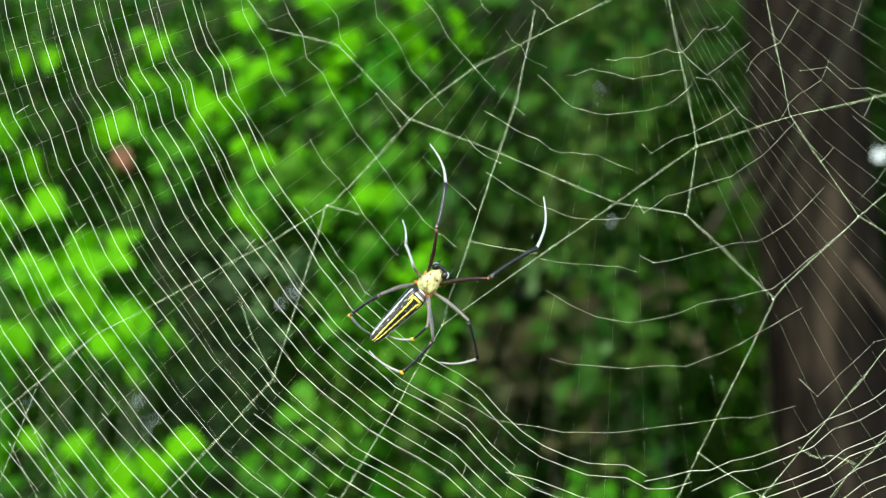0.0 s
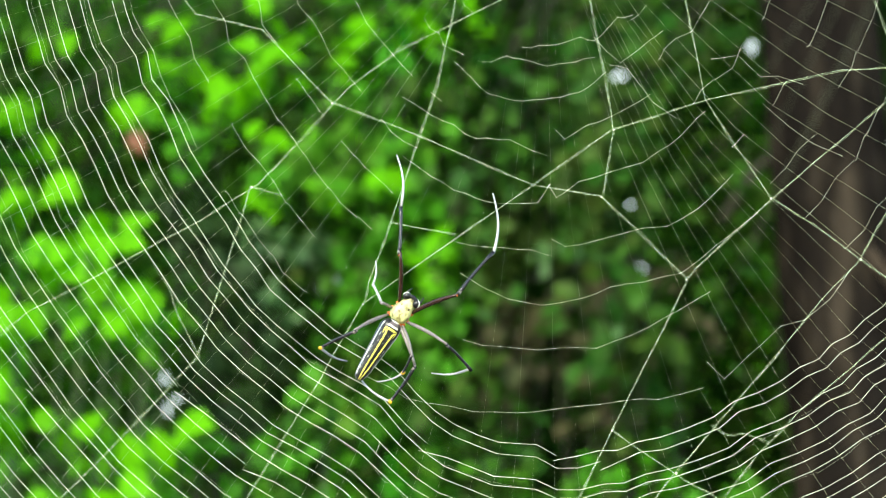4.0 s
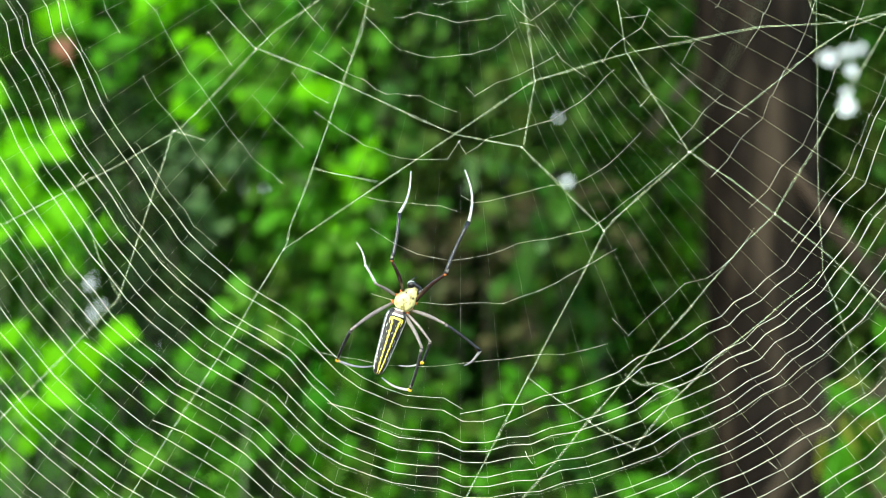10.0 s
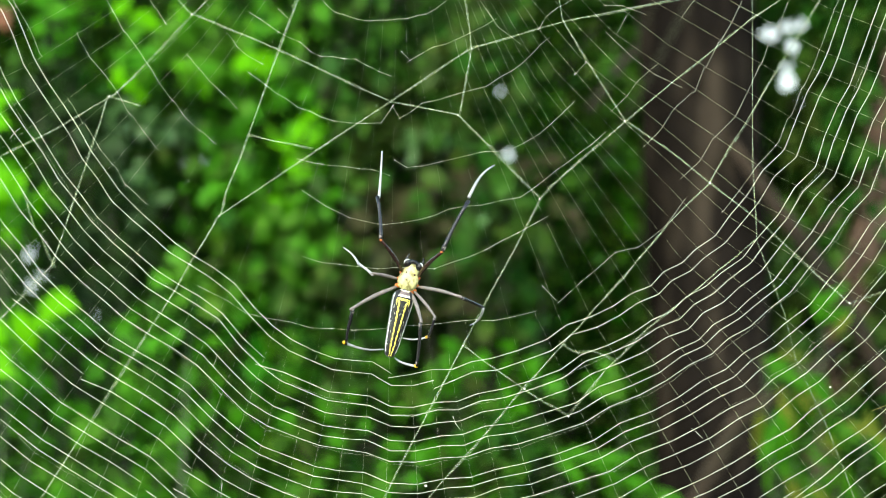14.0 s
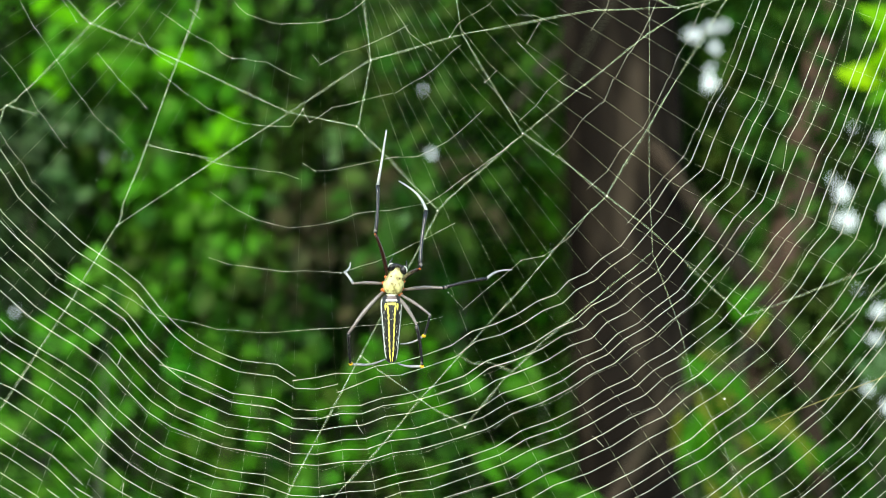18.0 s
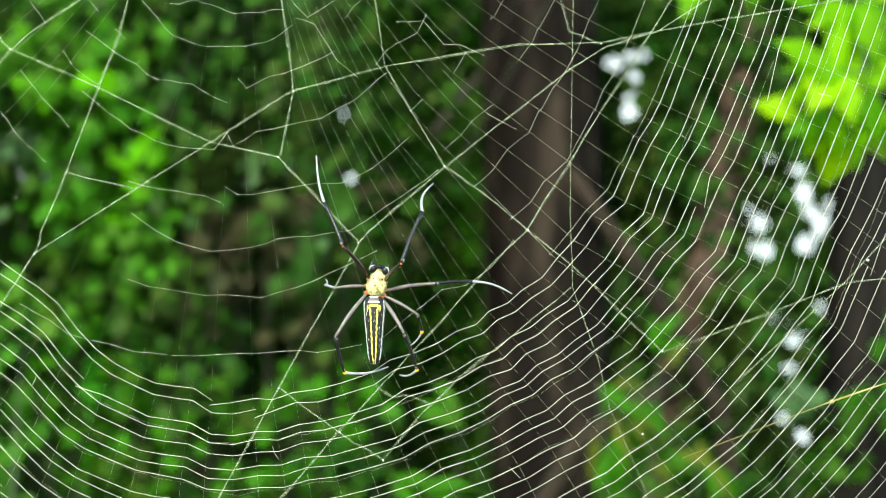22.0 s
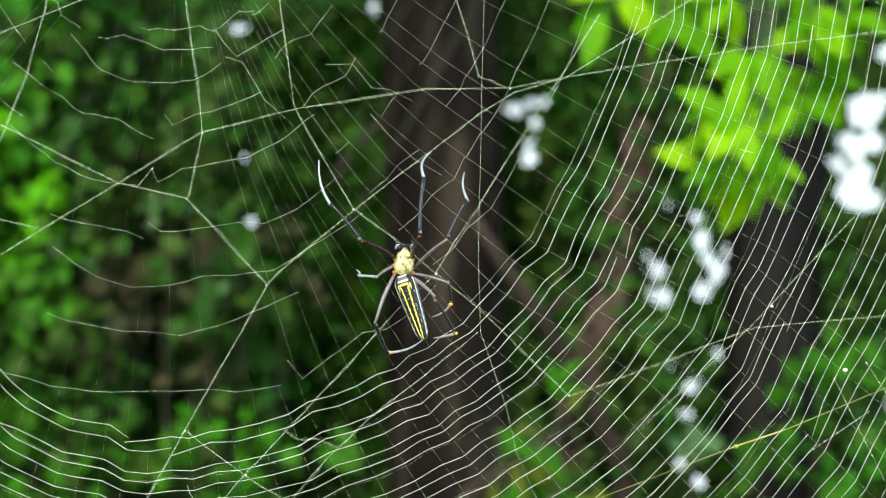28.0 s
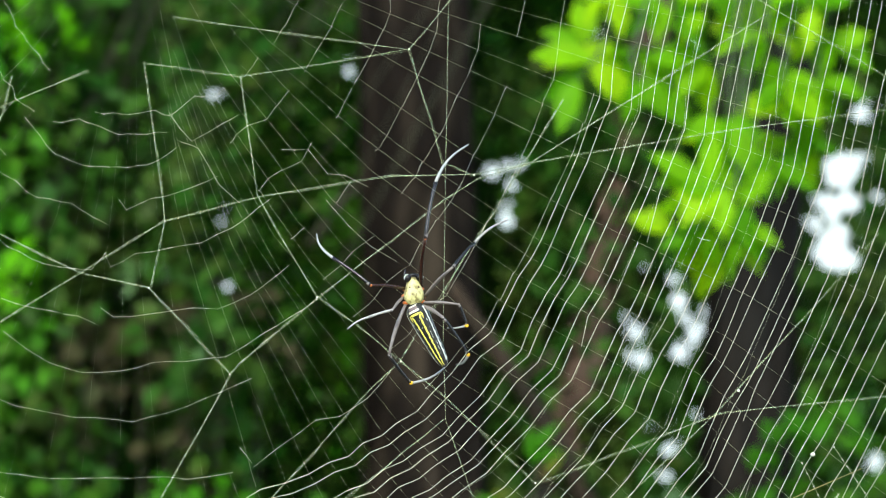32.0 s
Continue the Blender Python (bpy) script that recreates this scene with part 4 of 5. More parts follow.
LEG_WHITE = material("whitish leg", (0.40, 0.42, 0.41), 0.27, vary=0.15, scale=800, bump=0.2)
LEG_ASH = material("ashy grey leg", (0.36, 0.37, 0.37), 0.27, vary=0.25, scale=800, bump=0.2)

MM = 0.001
GIRTH = ((-26.4, 0.9), (-25.8, 1.9), (-22, 2.75), (-16, 3.3), (-9, 3.95), (-5, 4.3), (-2.5, 4.3), (-1, 3.7), (0.2, 2.3), (0.8, 0.6))
spider = thing("spider", "black and yellow golden orb-weaver spider on its web, one leg missing", "spider")


def abdomen_at(x, z, lift=0.0):
    """A place on the back of the abdomen, x and z in mm."""
    r = along(GIRTH, z)
    c = max(1 - (x / r) ** 2, 0.0)
    return Vector((x, -(0.86 * r * math.sqrt(c) + lift) - 0.6, z)) * MM


def strip(path, lift=0.10):
    """A raised mark on the abdomen: rows of (z, x from, x to) in mm."""
    verts, faces = [], []
    for z, x0, x1 in path:
        for s in (0, 0.25, 0.5, 0.75, 1):
            edge = 0.25 if s in (0, 1) else 1
            verts.append(abdomen_at(x0 + (x1 - x0) * s, z, lift * edge - (0.12 if edge < 1 else 0)))
    for i in range(len(path) - 1):
        for k in range(4):
            o = i * 5 + k
            faces.append((o, o + 1, o + 6, o + 5))
    return verts, faces


BODY = {}


def build_body():
    rng = np.random.default_rng(4)
    verts, faces, sides, zs = [], [], 20, np.linspace(0.8, -26.4, 30)
    for z in zs:
        r = along(GIRTH, z)
        for k in range(sides):
            a = math.tau * k / sides
            verts.append(Vector((r * math.cos(a), 0.86 * r * math.sin(a) - 0.6, z)) * MM)
    for i in range(len(zs) - 1):
        for k in range(sides):
            o, q = i * sides, (k + 1) % sides
            faces.append((o + k, o + q, o + sides + q, o + sides + k))
    faces += [tuple(range(sides)), tuple(range(len(verts) - 1, len(verts) - sides - 1, -1))]
    abdomen = BODY["abdomen"] = part("abdomen", (verts, faces), ABDOMEN, spider, "long black abdomen with two yellow stripes")
    for s in (-1, 1):
        rows = []
        for z in np.linspace(-4.0, -25.9, 34):
            mid = s * along(((-25.9, 0.32), (-22, 0.70), (-8, 1.22), (-5.4, 1.38), (-4, 1.75)), z)
            half = along(((-25.9, 0.16), (-23, 0.30), (-8, 0.38), (-5, 0.42), (-4, 0.46)), z)
            rows.append((z, mid - half + 0.13 * math.sin(z * 2.9 + s), mid + half + 0.12 * math.sin(z * 2.3 - s)))
        part("stripe", strip(rows), YELLOW, abdomen, "bright yellow stripe along the back")
        rows = []
        for z in np.linspace(-1.6, -24.6, 26):
            x = s * along(GIRTH, z) * 0.90
            rows.append((z, x - 0.18 - 0.08 * math.sin(z * 3.1 + s), x + 0.18 + 0.10 * math.sin(z * 2.3 - s)))
        part("side_line", strip(rows, 0.09), GREY_WHITE, abdomen, "thin silvery line along the flank")
        for z in np.sort(rng.uniform(-22.5, -5.5, 8)):
            x = s * (along(GIRTH, z) * rng.uniform(0.50, 0.78))
            w = rng.uniform(0.05, 0.14)
            part("fleck", strip([(z, x - 0.5 * w, x + 0.5 * w), (z - 0.4, x - w, x + w), (z - 0.95, x - 0.5 * w, x + 0.6 * w)], 0.08), GREY_WHITE, abdomen)
        for z in rng.uniform(-13, -5.5, 2):
            x = s * 0.25 + rng.uniform(-0.2, 0.2)
            part("dot", strip([(z, x - 0.06, x + 0.06), (z - 0.2, x - 0.12, x + 0.12), (z - 0.4, x - 0.06, x + 0.06)], 0.07), GREY_WHITE, abdomen)
    def across(z0, z1, share, scallop=0.0):
        """Rows of a band over the shoulder of the abdomen, as a share of its width."""
        return [(z, -along(GIRTH, z) * share - scallop * math.sin(z * 5), along(GIRTH, z) * share + scallop * math.sin(z * 5)) for z in np.linspace(z0, z1, 6)]

    part("band", strip(across(0.15, -0.35, 0.80), 0.10), CREAM, abdomen, "cream edge on the shoulder of the abdomen")
    part("band", strip(across(-0.35, -1.65, 0.84), 0.09), MAUVE, abdomen, "dark mauve band")
    part("band", strip(across(-1.65, -2.45, 0.90), 0.11), CREAM, abdomen, "cream band")
    part("band", strip(across(-3.0, -3.9, 0.50, 0.30), 0.12), YELLOW, abdomen, "scalloped yellow crossband")
    for s in (-1, 1):
        part("fork", strip([(-3.2, s * 2.3 - 0.25, s * 2.3 + 0.25), (-4.2, s * 2.5 - 0.32, s * 2.5 + 0.32), (-5.2, s * 2.45 - 0.22, s * 2.45 + 0.22), (-6.0, s * 2.3 - 0.08, s * 2.3 + 0.08)], 0.10), YELLOW, abdomen)
    part("spinnerets", joined(tube([(0, -0.0006, -0.0250), (0.0004, -0.0003, -0.0264)], [0.0007, 0.0003], 7), tube([(0, -0.0006, -0.0250), (-0.0005, -0.0003, -0.0263)], [0.0007, 0.0003], 7)), GLOSS_BLACK, abdomen)

    # carapace: widest in the middle, drawn in towards the head
    verts, faces = [], []
    prof = ((0.2, 1.6), (0.8, 2.8), (2.0, 3.7), (3.6, 4.05), (5.2, 3.85), (6.6, 3.3), (8.0, 2.9), (9.4, 2.5), (10.6, 1.9), (11.4, 1.1))
    zz = np.linspace(0.2, 11.4, 20)
    for z in zz:
        r = along(prof, z)
        for k in range(20):
            a = math.tau * k / 20
            dome = 0.62 + 0.10 * math.sin((z - 2) / 9 * math.pi)
            groove = 0.30 * math.exp(-((z - 5.0) / 0.9) ** 2) * max(0, -math.sin(a)) * (abs(math.cos(a)) < 0.5)
            verts.append(Vector((r * math.cos(a), r * dome * math.sin(a) + groove - 0.4, z)) * MM)
    for i in range(len(zz) - 1):
        for k in range(20):
            o, q = i * 20, (k + 1) % 20
            faces.append((o + k, o + 20 + k, o + 20 + q, o + q))
    faces += [tuple(range(19, -1, -1)), tuple(range(len(verts) - 20, len(verts)))]
    shell = part("carapace", (verts, faces), CARAPACE, spider, "pale yellow velvety carapace")
    head = part("head", joined(ball((-0.0024, -0.0012, 0.0106), 0.0016, 0.0016, 0.0018), ball((0.0024, -0.0012, 0.0106), 0.0016, 0.0016, 0.0018), ball((0, -0.0006, 0.0116), 0.0019, 0.0012, 0.0009)), GLOSS_BLACK, spider, "glossy black head and jaws")
    for s in (-1, 1):
        # pale crescent modelled in place of the highlight on a glossy lobe
        part("head_glint", tube([(s * 0.0036, -0.0019, 0.0098), (s * 0.0037, -0.0022, 0.0108), (s * 0.0031, -0.0024, 0.0117), (s * 0.0021, -0.0025, 0.0120)], [0.00008, 0.00022, 0.00026, 0.00010], 6), GREY_WHITE, head)
        part("palp", tube([(s * 0.0020, 0.0004, 0.0105), (s * 0.0034, 0.0002, 0.0120), (s * 0.0028, 0.0004, 0.0142)], [0.0005, 0.0004, 0.0002], 7), GLOSS_BLACK, spider)
        for dx, dz in ((0.4, 11.7), (1.1, 11.4), (0.5, 11.0)):
            part("eye", ball((s * dx * MM, -0.0026, dz * MM), 0.0003, 0.0003, 0.0003, 5, 8), GLOSS_BLACK, head)
        for dx, dz in ((1.9, 3.2), (2.3, 5.2), (1.7, 6.9), (0.7, 4.1)):
            part("spot", ball((s * dx * MM, -0.00285 + 0.00016 * dx * dx * 0.9, dz * MM), 0.00030, 0.00018, 0.0004, 5, 8), LEG_BROWN, shell)
    for x, z in ((-3.2, 6.2), (3.2, 6.2), (-3.8, 3.6), (3.9, 3.2), (-3.3, 1.0), (3.3, 1.3), (2.6, 0.2)):
        part("coxa", ball((x * MM * 0.95, 0.0004, z * MM), 0.0013, 0.0010, 0.0008, 7, 10), ORANGE, spider, "orange leg root")


build_body()

# name: root on the body (x, z in mm), lengths of the three links, their thickness, front leg or not
LEGS = {
    "front_left": ((-3.0, 6.4), (20.5, 19.0, 22.0), 0.62, True),
    "front_right": ((3.0, 6.4), (24.0, 23.2, 28.0), 0.66, True),
    "middle_left": ((-3.9, 3.4), (12.5, 9.5, 9.5), 0.50, True),
    "second_right": ((4.1, 2.9), (22.5, 17.8, 17.0), 0.58, True),
    "rear_left": ((-3.2, 0.6), (21.5, 16.6, 17.5), 0.62, False),
    "third_right": ((3.2, 0.9), (15.4, 9.0, 11.5), 0.50, False),
    "rear_right": ((2.4, 0.0), (17.8, 17.6, 15.5), 0.62, False),
}
LINKS = {}


def build_legs():
    for leg, (root, lengths, thick, front) in LEGS.items():
        links = []
        for k, (name, length) in enumerate(zip(("femur", "tibia", "tarsus"), lengths)):
            L = length * MM
            r = thick * MM * (1.22, 1.15, 0.95)[k]
            n = 7
            pts, radii = [], []
            for i in range(n):
                s = i / (n - 1)
                bow = (0.03, 0.02, 0.075)[k] * math.sin(math.pi * s) * L
                pts.append((bow * (1 if "left" in leg or (leg == "front_right" and k == 2) else -1), 0, s * L))
                if k == 0:
                    radii.append(r * (0.75 + 0.35 * math.sin(math.pi * min(1, s * 1.15))))
                elif k == 1:
                    radii.append(r * (1.0 - 0.25 * s + (0.35 * max(0, s - 0.7) / 0.3 if front else 0)))
                else:
                    radii.append(r * (1.0 - 0.48 * s))
            mat = ((LEG_BROWN, LEG_BLACK, LEG_WHITE) if front else (LEG_GREY, LEG_BLACK, LEG_ASH))[k]
            if leg in ("middle_left", "second_right"):
                mat = (LEG_GREY, LEG_ASH if leg == "middle_left" else LEG_BLACK, LEG_WHITE if leg == "middle_left" else LEG_ASH)[k]
            label = (("reddish brown thigh", "black shank", "whitish curved foot") if front else ("brownish grey thigh", "black shank", "ashy grey foot"))[k]
            ob = part(name, tube(pts, radii, 8), mat, spider, label)
            if k == (1 if front else 2) and leg not in ("middle_left", "second_right"):
                part("joint", ball((0, 0, 0.0002), *((0.00060, 0.00060, 0.00080) if front else (0.00075, 0.00075, 0.00095)), 6, 9), ORANGE if front else AMBER, ob, "orange joint" if front else "yellow joint")
            if k == 1:
                part("knee", joined(ball((0, 0, L * 0.06), r * 1.05, r * 1.05, r * 1.9, 6, 9), ball((0, 0, L * 0.92), r * 0.82, r * 0.82, r * 1.5, 6, 9)), LEG_GREY, ob)
            links.append(ob)
        LINKS[leg] = links


build_legs()


def joints(leg, knee, ankle, tip):
    """The three joints and the tip of a leg in the spider's space, from their places across the body and the links' lengths."""
    root, lengths, _, _ = LEGS[leg]
    at = [Vector((root[0], 0.3, root[1])) * MM]
    for (x, z), length, side in zip((knee, ankle, tip), lengths, (-1, 1, 1)):
        dx, dz, L = x * MM - at[-1].x, z * MM - at[-1].z, length * MM
        flat = math.hypot(dx, dz)
        if flat > L * 0.985:
            dx, dz = dx * L * 0.985 / flat, dz * L * 0.985 / flat
            flat = L * 0.985
        deep = math.sqrt(L * L - flat * flat)
        at.append(at[-1] + Vector((dx, side * deep, dz)))
    return at


FOOT_ROLL = {
    "front_left": ((0, 0), (9, 0), (12, 80), (20, 90), (26, 150), (32, 180)),
    "front_right": ((0, 0), (3, 0), (6, 60), (7, 0), (11, 0), (12, 60), (13, 180), (16, 0), (18, 0), (19, 180), (32, 180)),
}


def stride(leg, rows):
    """Keys the three links of a leg; a turn of more than 70 degrees gets rows between."""
    for k, ob in enumerate(LINKS[leg]):
        keys = []
        for t, knee, ankle, tip in rows:
            at = joints(leg, knee, ankle, tip)
            way = (at[k + 1] - at[k]).normalized()
            q = Vector((0, 0, 1)).rotation_difference(way) if way.z > -0.2 else (Vector((1 if way.x > 0 else -1, 0, 0)).rotation_difference(way) @ Vector((0, 0, 1)).rotation_difference(Vector((1 if way.x > 0 else -1, 0, 0))))
            if k == 2 and leg in FOOT_ROLL:
                # the foot is rolled so that its bow fits the camera's view
                q = q @ Matrix.Rotation(radians(along(FOOT_ROLL[leg], t)), 3, "Z").to_quaternion()
            keys.append((t, at[k], q))
        full = []
        for (t0, p0, q0), (t1, p1, q1) in zip(keys, keys[1:]):
            full.append((t0, p0, q0))
            q1 = q1.copy()
            q1.make_compatible(q0)
            turn = q0.rotation_difference(q1).angle
            turn = min(turn, math.tau - turn)
            more = int(turn / radians(70))
            for i in range(more):
                s = (i + 1) / (more + 1)
                full.append((round(t0 + (t1 - t0) * s, 2), p0.lerp(p1, s), q0.slerp(q1, s)))
        full.append(keys[-1])
        walk(ob, [(t, Matrix.Translation(p) @ q.to_matrix().to_4x4()) for t, p, q in full])


# ---- what moves ----
def motions():
    """The spider creeps across the web to the right, feeling with its front legs."""
    walk(spider, [(t, pose(x * MM, -0.012, z * MM + EYE_Z, 0, turn, 0)) for t, x, z, turn in (
        (0, -87.1, 33.9, 46.6),
        (1, -79.0, 30.2, 46.7),
        (2, -72.9, 25.5, 44.1),
        (3, -71.4, 18.3, 41.7),
        (6, -53.3, 10.9, 42.4),
        (7, -47.8, 8.5, 44.9),
        (8, -42.3, 5.5, 44.6),
        (9, -38.3, -1.2, 43.7),
        (10, -34.8, -2.6, 41.0),
        (11, -24.2, -4.0, 37.4),
        (12, -23.7, -9.3, 30.3),
        (13, -16.2, -8.6, 22.5),
        (16, 9.3, -7.8, 15.5),
        (17, 19.3, -5.0, 12.1),
        (18, 27.0, -5.6, 13.5),
        (19, 33.0, -3.3, 18.6),
        (20, 37.2, 0.6, 18.8),
        (21, 46.6, 2.9, 15.7),
        (22, 51.6, 6.3, 8.3),
        (23, 57.4, 12.2, 6.8),
        (24, 65.8, 16.1, 5.6),
        (25, 73.6, 19.7, 5.6),
        (26, 85.7, 23.7, 2.8),
        (29, 100.6, 37.1, 1.1),
        (30, 104.3, 42.7, 0.2),
        (31, 110.9, 48.2, -1.7),
        (32, 116.0, 55.1, -3.1),
    )])
    # the orb sags and turns as the weight moves across it: time, sideways, down, turn
    c = web(950, 350)
    walk(ORB, [(t, pose(c.x + right * UNIT, 0, c.z - down * UNIT, 0, turn, 0) @ pose(-c.x, 0, -c.z)) for t, right, down, turn in (
        (0, 40.3, -15.1, -0.82),
        (1, 40.3, -15.1, -0.82),
        (2, 32.0, -10.0, -0.76),
        (3, 30.0, -8.0, -0.63),
        (6, 29.7, -13.8, -0.50),
        (7, 26.1, -10.5, -0.54),
        (8, 31.5, -7.7, -0.69),
        (9, 16.4, -3.0, -0.86),
        (10, 10.7, 1.7, -0.93),
        (11, 16.8, 0.2, -0.76),
        (12, 6.5, 0.3, -0.37),
        (13, -0.0, -0.0, -0.08),
        (16, 8.2, 0.5, 0.08),
        (17, 15.8, -2.8, 0.43),
        (18, 20.8, -9.0, 0.91),
        (19, 20.1, -7.0, 1.24),
        (20, 17.9, -10.7, 1.36),
        (21, 17.2, -15.4, 1.44),
        (22, 23.2, -17.4, 1.64),
        (23, 13.8, -15.0, 1.95),
        (24, 14.5, -15.2, 2.14),
        (25, 23.5, -20.7, 2.29),
        (26, 39.1, -21.3, 2.65),
        (29, 39.9, -22.1, 3.15),
        (30, 29.7, -22.5, 3.51),
        (31, 35.2, -22.4, 3.66),
        (32, 30.1, -25.3, 3.74),
    )])
    # the abdomen swings and rolls on the waist
    walk(BODY["abdomen"], [(t, pose(0, 0, 0, 0, swing, 0) @ pose(0, 0, 0, 0, 0, roll)) for t, swing, roll in (
        (0, -0.0, 24.0),
        (1, -8.6, 23.0),
        (2, -5.3, 22.0),
        (3, -7.1, 21.0),
        (6, -9.8, 18.0),
        (7, -15.3, 16.6),
        (8, -17.2, 15.1),
        (9, -19.7, 13.7),
        (10, -22.1, 12.3),
        (11, -20.7, 10.9),
        (12, -7.7, 9.4),
        (13, -3.6, 8.0),
        (16, -9.9, 4.4),
        (17, -8.7, 3.2),
        (18, -13.6, 2.0),
        (19, -14.0, -0.4),
        (20, -12.2, -2.8),
        (21, -14.0, -5.2),
        (22, -9.1, -7.6),
        (23, -15.7, -10.0),
        (24, -13.0, -11.3),
        (25, -16.8, -12.7),
        (26, -15.4, -14.0),
        (29, -23.7, -24.0),
        (30, -24.6, -25.0),
        (31, -26.7, -26.0),
        (32, -25.4, -27.0),
    )])
    stride("front_left", [
        (0, (-11.0, 20.0), (-21.5, 35.0), (-37.6, 42.0)),
        (1, (-8.0, 18.0), (-18.6, 33.2), (-34.6, 39.4)),
        (2, (-9.6, 21.1), (-21.1, 35.0), (-38.5, 40.5)),
        (3, (-16.2, 22.1), (-28.5, 36.0), (-48.8, 50.8)),
        (6, (-9.7, 16.8), (-20.2, 32.5), (-31.1, 43.5)),
        (7, (-12.4, 17.4), (-24.7, 31.6), (-38.4, 41.2)),
        (8, (-13.7, 18.6), (-26.8, 31.8), (-42.7, 41.3)),
        (9, (-20.7, 17.9), (-34.4, 30.5), (-54.6, 43.6)),
        (10, (-13.4, 13.0), (-23.2, 28.5), (-31.1, 43.7)),
        (11, (-13.9, 13.1), (-24.8, 27.9), (-34.2, 40.0)),
        (12, (-14.7, 15.0), (-24.1, 30.5), (-30.7, 45.4)),
        (13, (-14.7, 15.4), (-22.5, 29.5), (-29.5, 46.4)),
        (16, (-13.2, 15.9), (-18.7, 33.5), (-18.9, 51.9)),
        (17, (-11.2, 15.1), (-18.4, 32.2), (-21.4, 47.7)),
        (18, (-11.5, 21.4), (-15.1, 40.1), (-16.8, 61.9)),
        (19, (-17.9, 15.6), (-26.4, 31.9), (-27.5, 52.6)),
        (20, (-18.1, 14.1), (-27.9, 29.9), (-30.8, 49.2)),
        (21, (-18.1, 15.7), (-28.3, 31.7), (-35.0, 49.2)),
        (22, (-15.6, 17.0), (-25.2, 32.5), (-30.9, 50.5)),
        (23, (-18.0, 14.6), (-28.8, 29.3), (-35.1, 45.6)),
        (24, (-18.0, 12.9), (-30.5, 26.6), (-36.9, 42.9)),
        (25, (-18.6, 12.8), (-32.3, 25.9), (-42.5, 40.8)),
        (26, (-20.9, 16.5), (-34.9, 28.1), (-53.9, 40.5)),
        (29, (-17.0, 9.4), (-28.6, 24.1), (-27.7, 40.2)),
        (30, (-17.2, 8.5), (-29.5, 22.1), (-30.8, 36.1)),
        (31, (-17.1, 8.6), (-30.8, 20.6), (-33.9, 33.4)),
        (32, (-18.1, 7.7), (-31.6, 19.1), (-36.0, 29.8)),
    ])
    stride("front_right", [
        (0, (15.4, 20.7), (19.7, 41.9), (6.9, 58.7)),
        (1, (15.1, 22.5), (17.5, 44.1), (4.6, 59.3)),
        (2, (15.4, 22.3), (16.4, 44.2), (0.2, 57.6)),
        (3, (13.3, 22.2), (12.2, 43.7), (-5.4, 57.9)),
        (6, (12.8, 25.8), (13.2, 47.5), (6.6, 71.3)),
        (7, (10.3, 24.6), (8.8, 47.1), (-2.8, 65.0)),
        (8, (9.7, 25.4), (6.7, 47.0), (-7.6, 63.4)),
        (9, (5.3, 23.6), (0.1, 44.4), (-15.6, 60.1)),
        (10, (5.4, 22.2), (-1.0, 43.2), (-15.7, 58.0)),
        (11, (4.3, 22.7), (-2.8, 43.1), (-18.7, 56.3)),
        (12, (4.9, 27.3), (-0.1, 49.2), (-10.4, 70.6)),
        (13, (8.8, 23.1), (13.0, 45.0), (18.1, 66.3)),
        (16, (8.7, 13.7), (9.5, 35.1), (2.5, 49.1)),
        (17, (8.9, 12.1), (9.2, 34.4), (-0.3, 45.4)),
        (18, (7.8, 12.5), (5.2, 34.5), (-7.2, 43.9)),
        (19, (6.6, 23.9), (9.3, 46.2), (20.5, 75.7)),
        (20, (7.1, 25.4), (11.9, 47.4), (20.3, 67.3)),
        (21, (5.7, 17.3), (9.1, 39.4), (13.2, 55.1)),
        (22, (6.9, 13.8), (12.2, 34.8), (16.2, 47.5)),
        (23, (2.9, 11.4), (5.5, 30.6), (10.8, 39.1)),
        (24, (6.3, 24.5), (12.3, 45.0), (30.3, 72.2)),
        (25, (7.1, 26.3), (12.1, 48.1), (24.3, 69.4)),
        (26, (6.9, 18.5), (11.5, 40.5), (16.8, 57.0)),
        (29, (1.9, 14.4), (2.1, 37.6), (8.1, 49.0)),
        (30, (5.4, 32.1), (12.7, 53.8), (30.9, 79.4)),
        (31, (6.7, 28.7), (12.9, 50.8), (29.0, 71.7)),
        (32, (3.4, 24.6), (9.0, 47.4), (24.9, 63.0)),
    ])
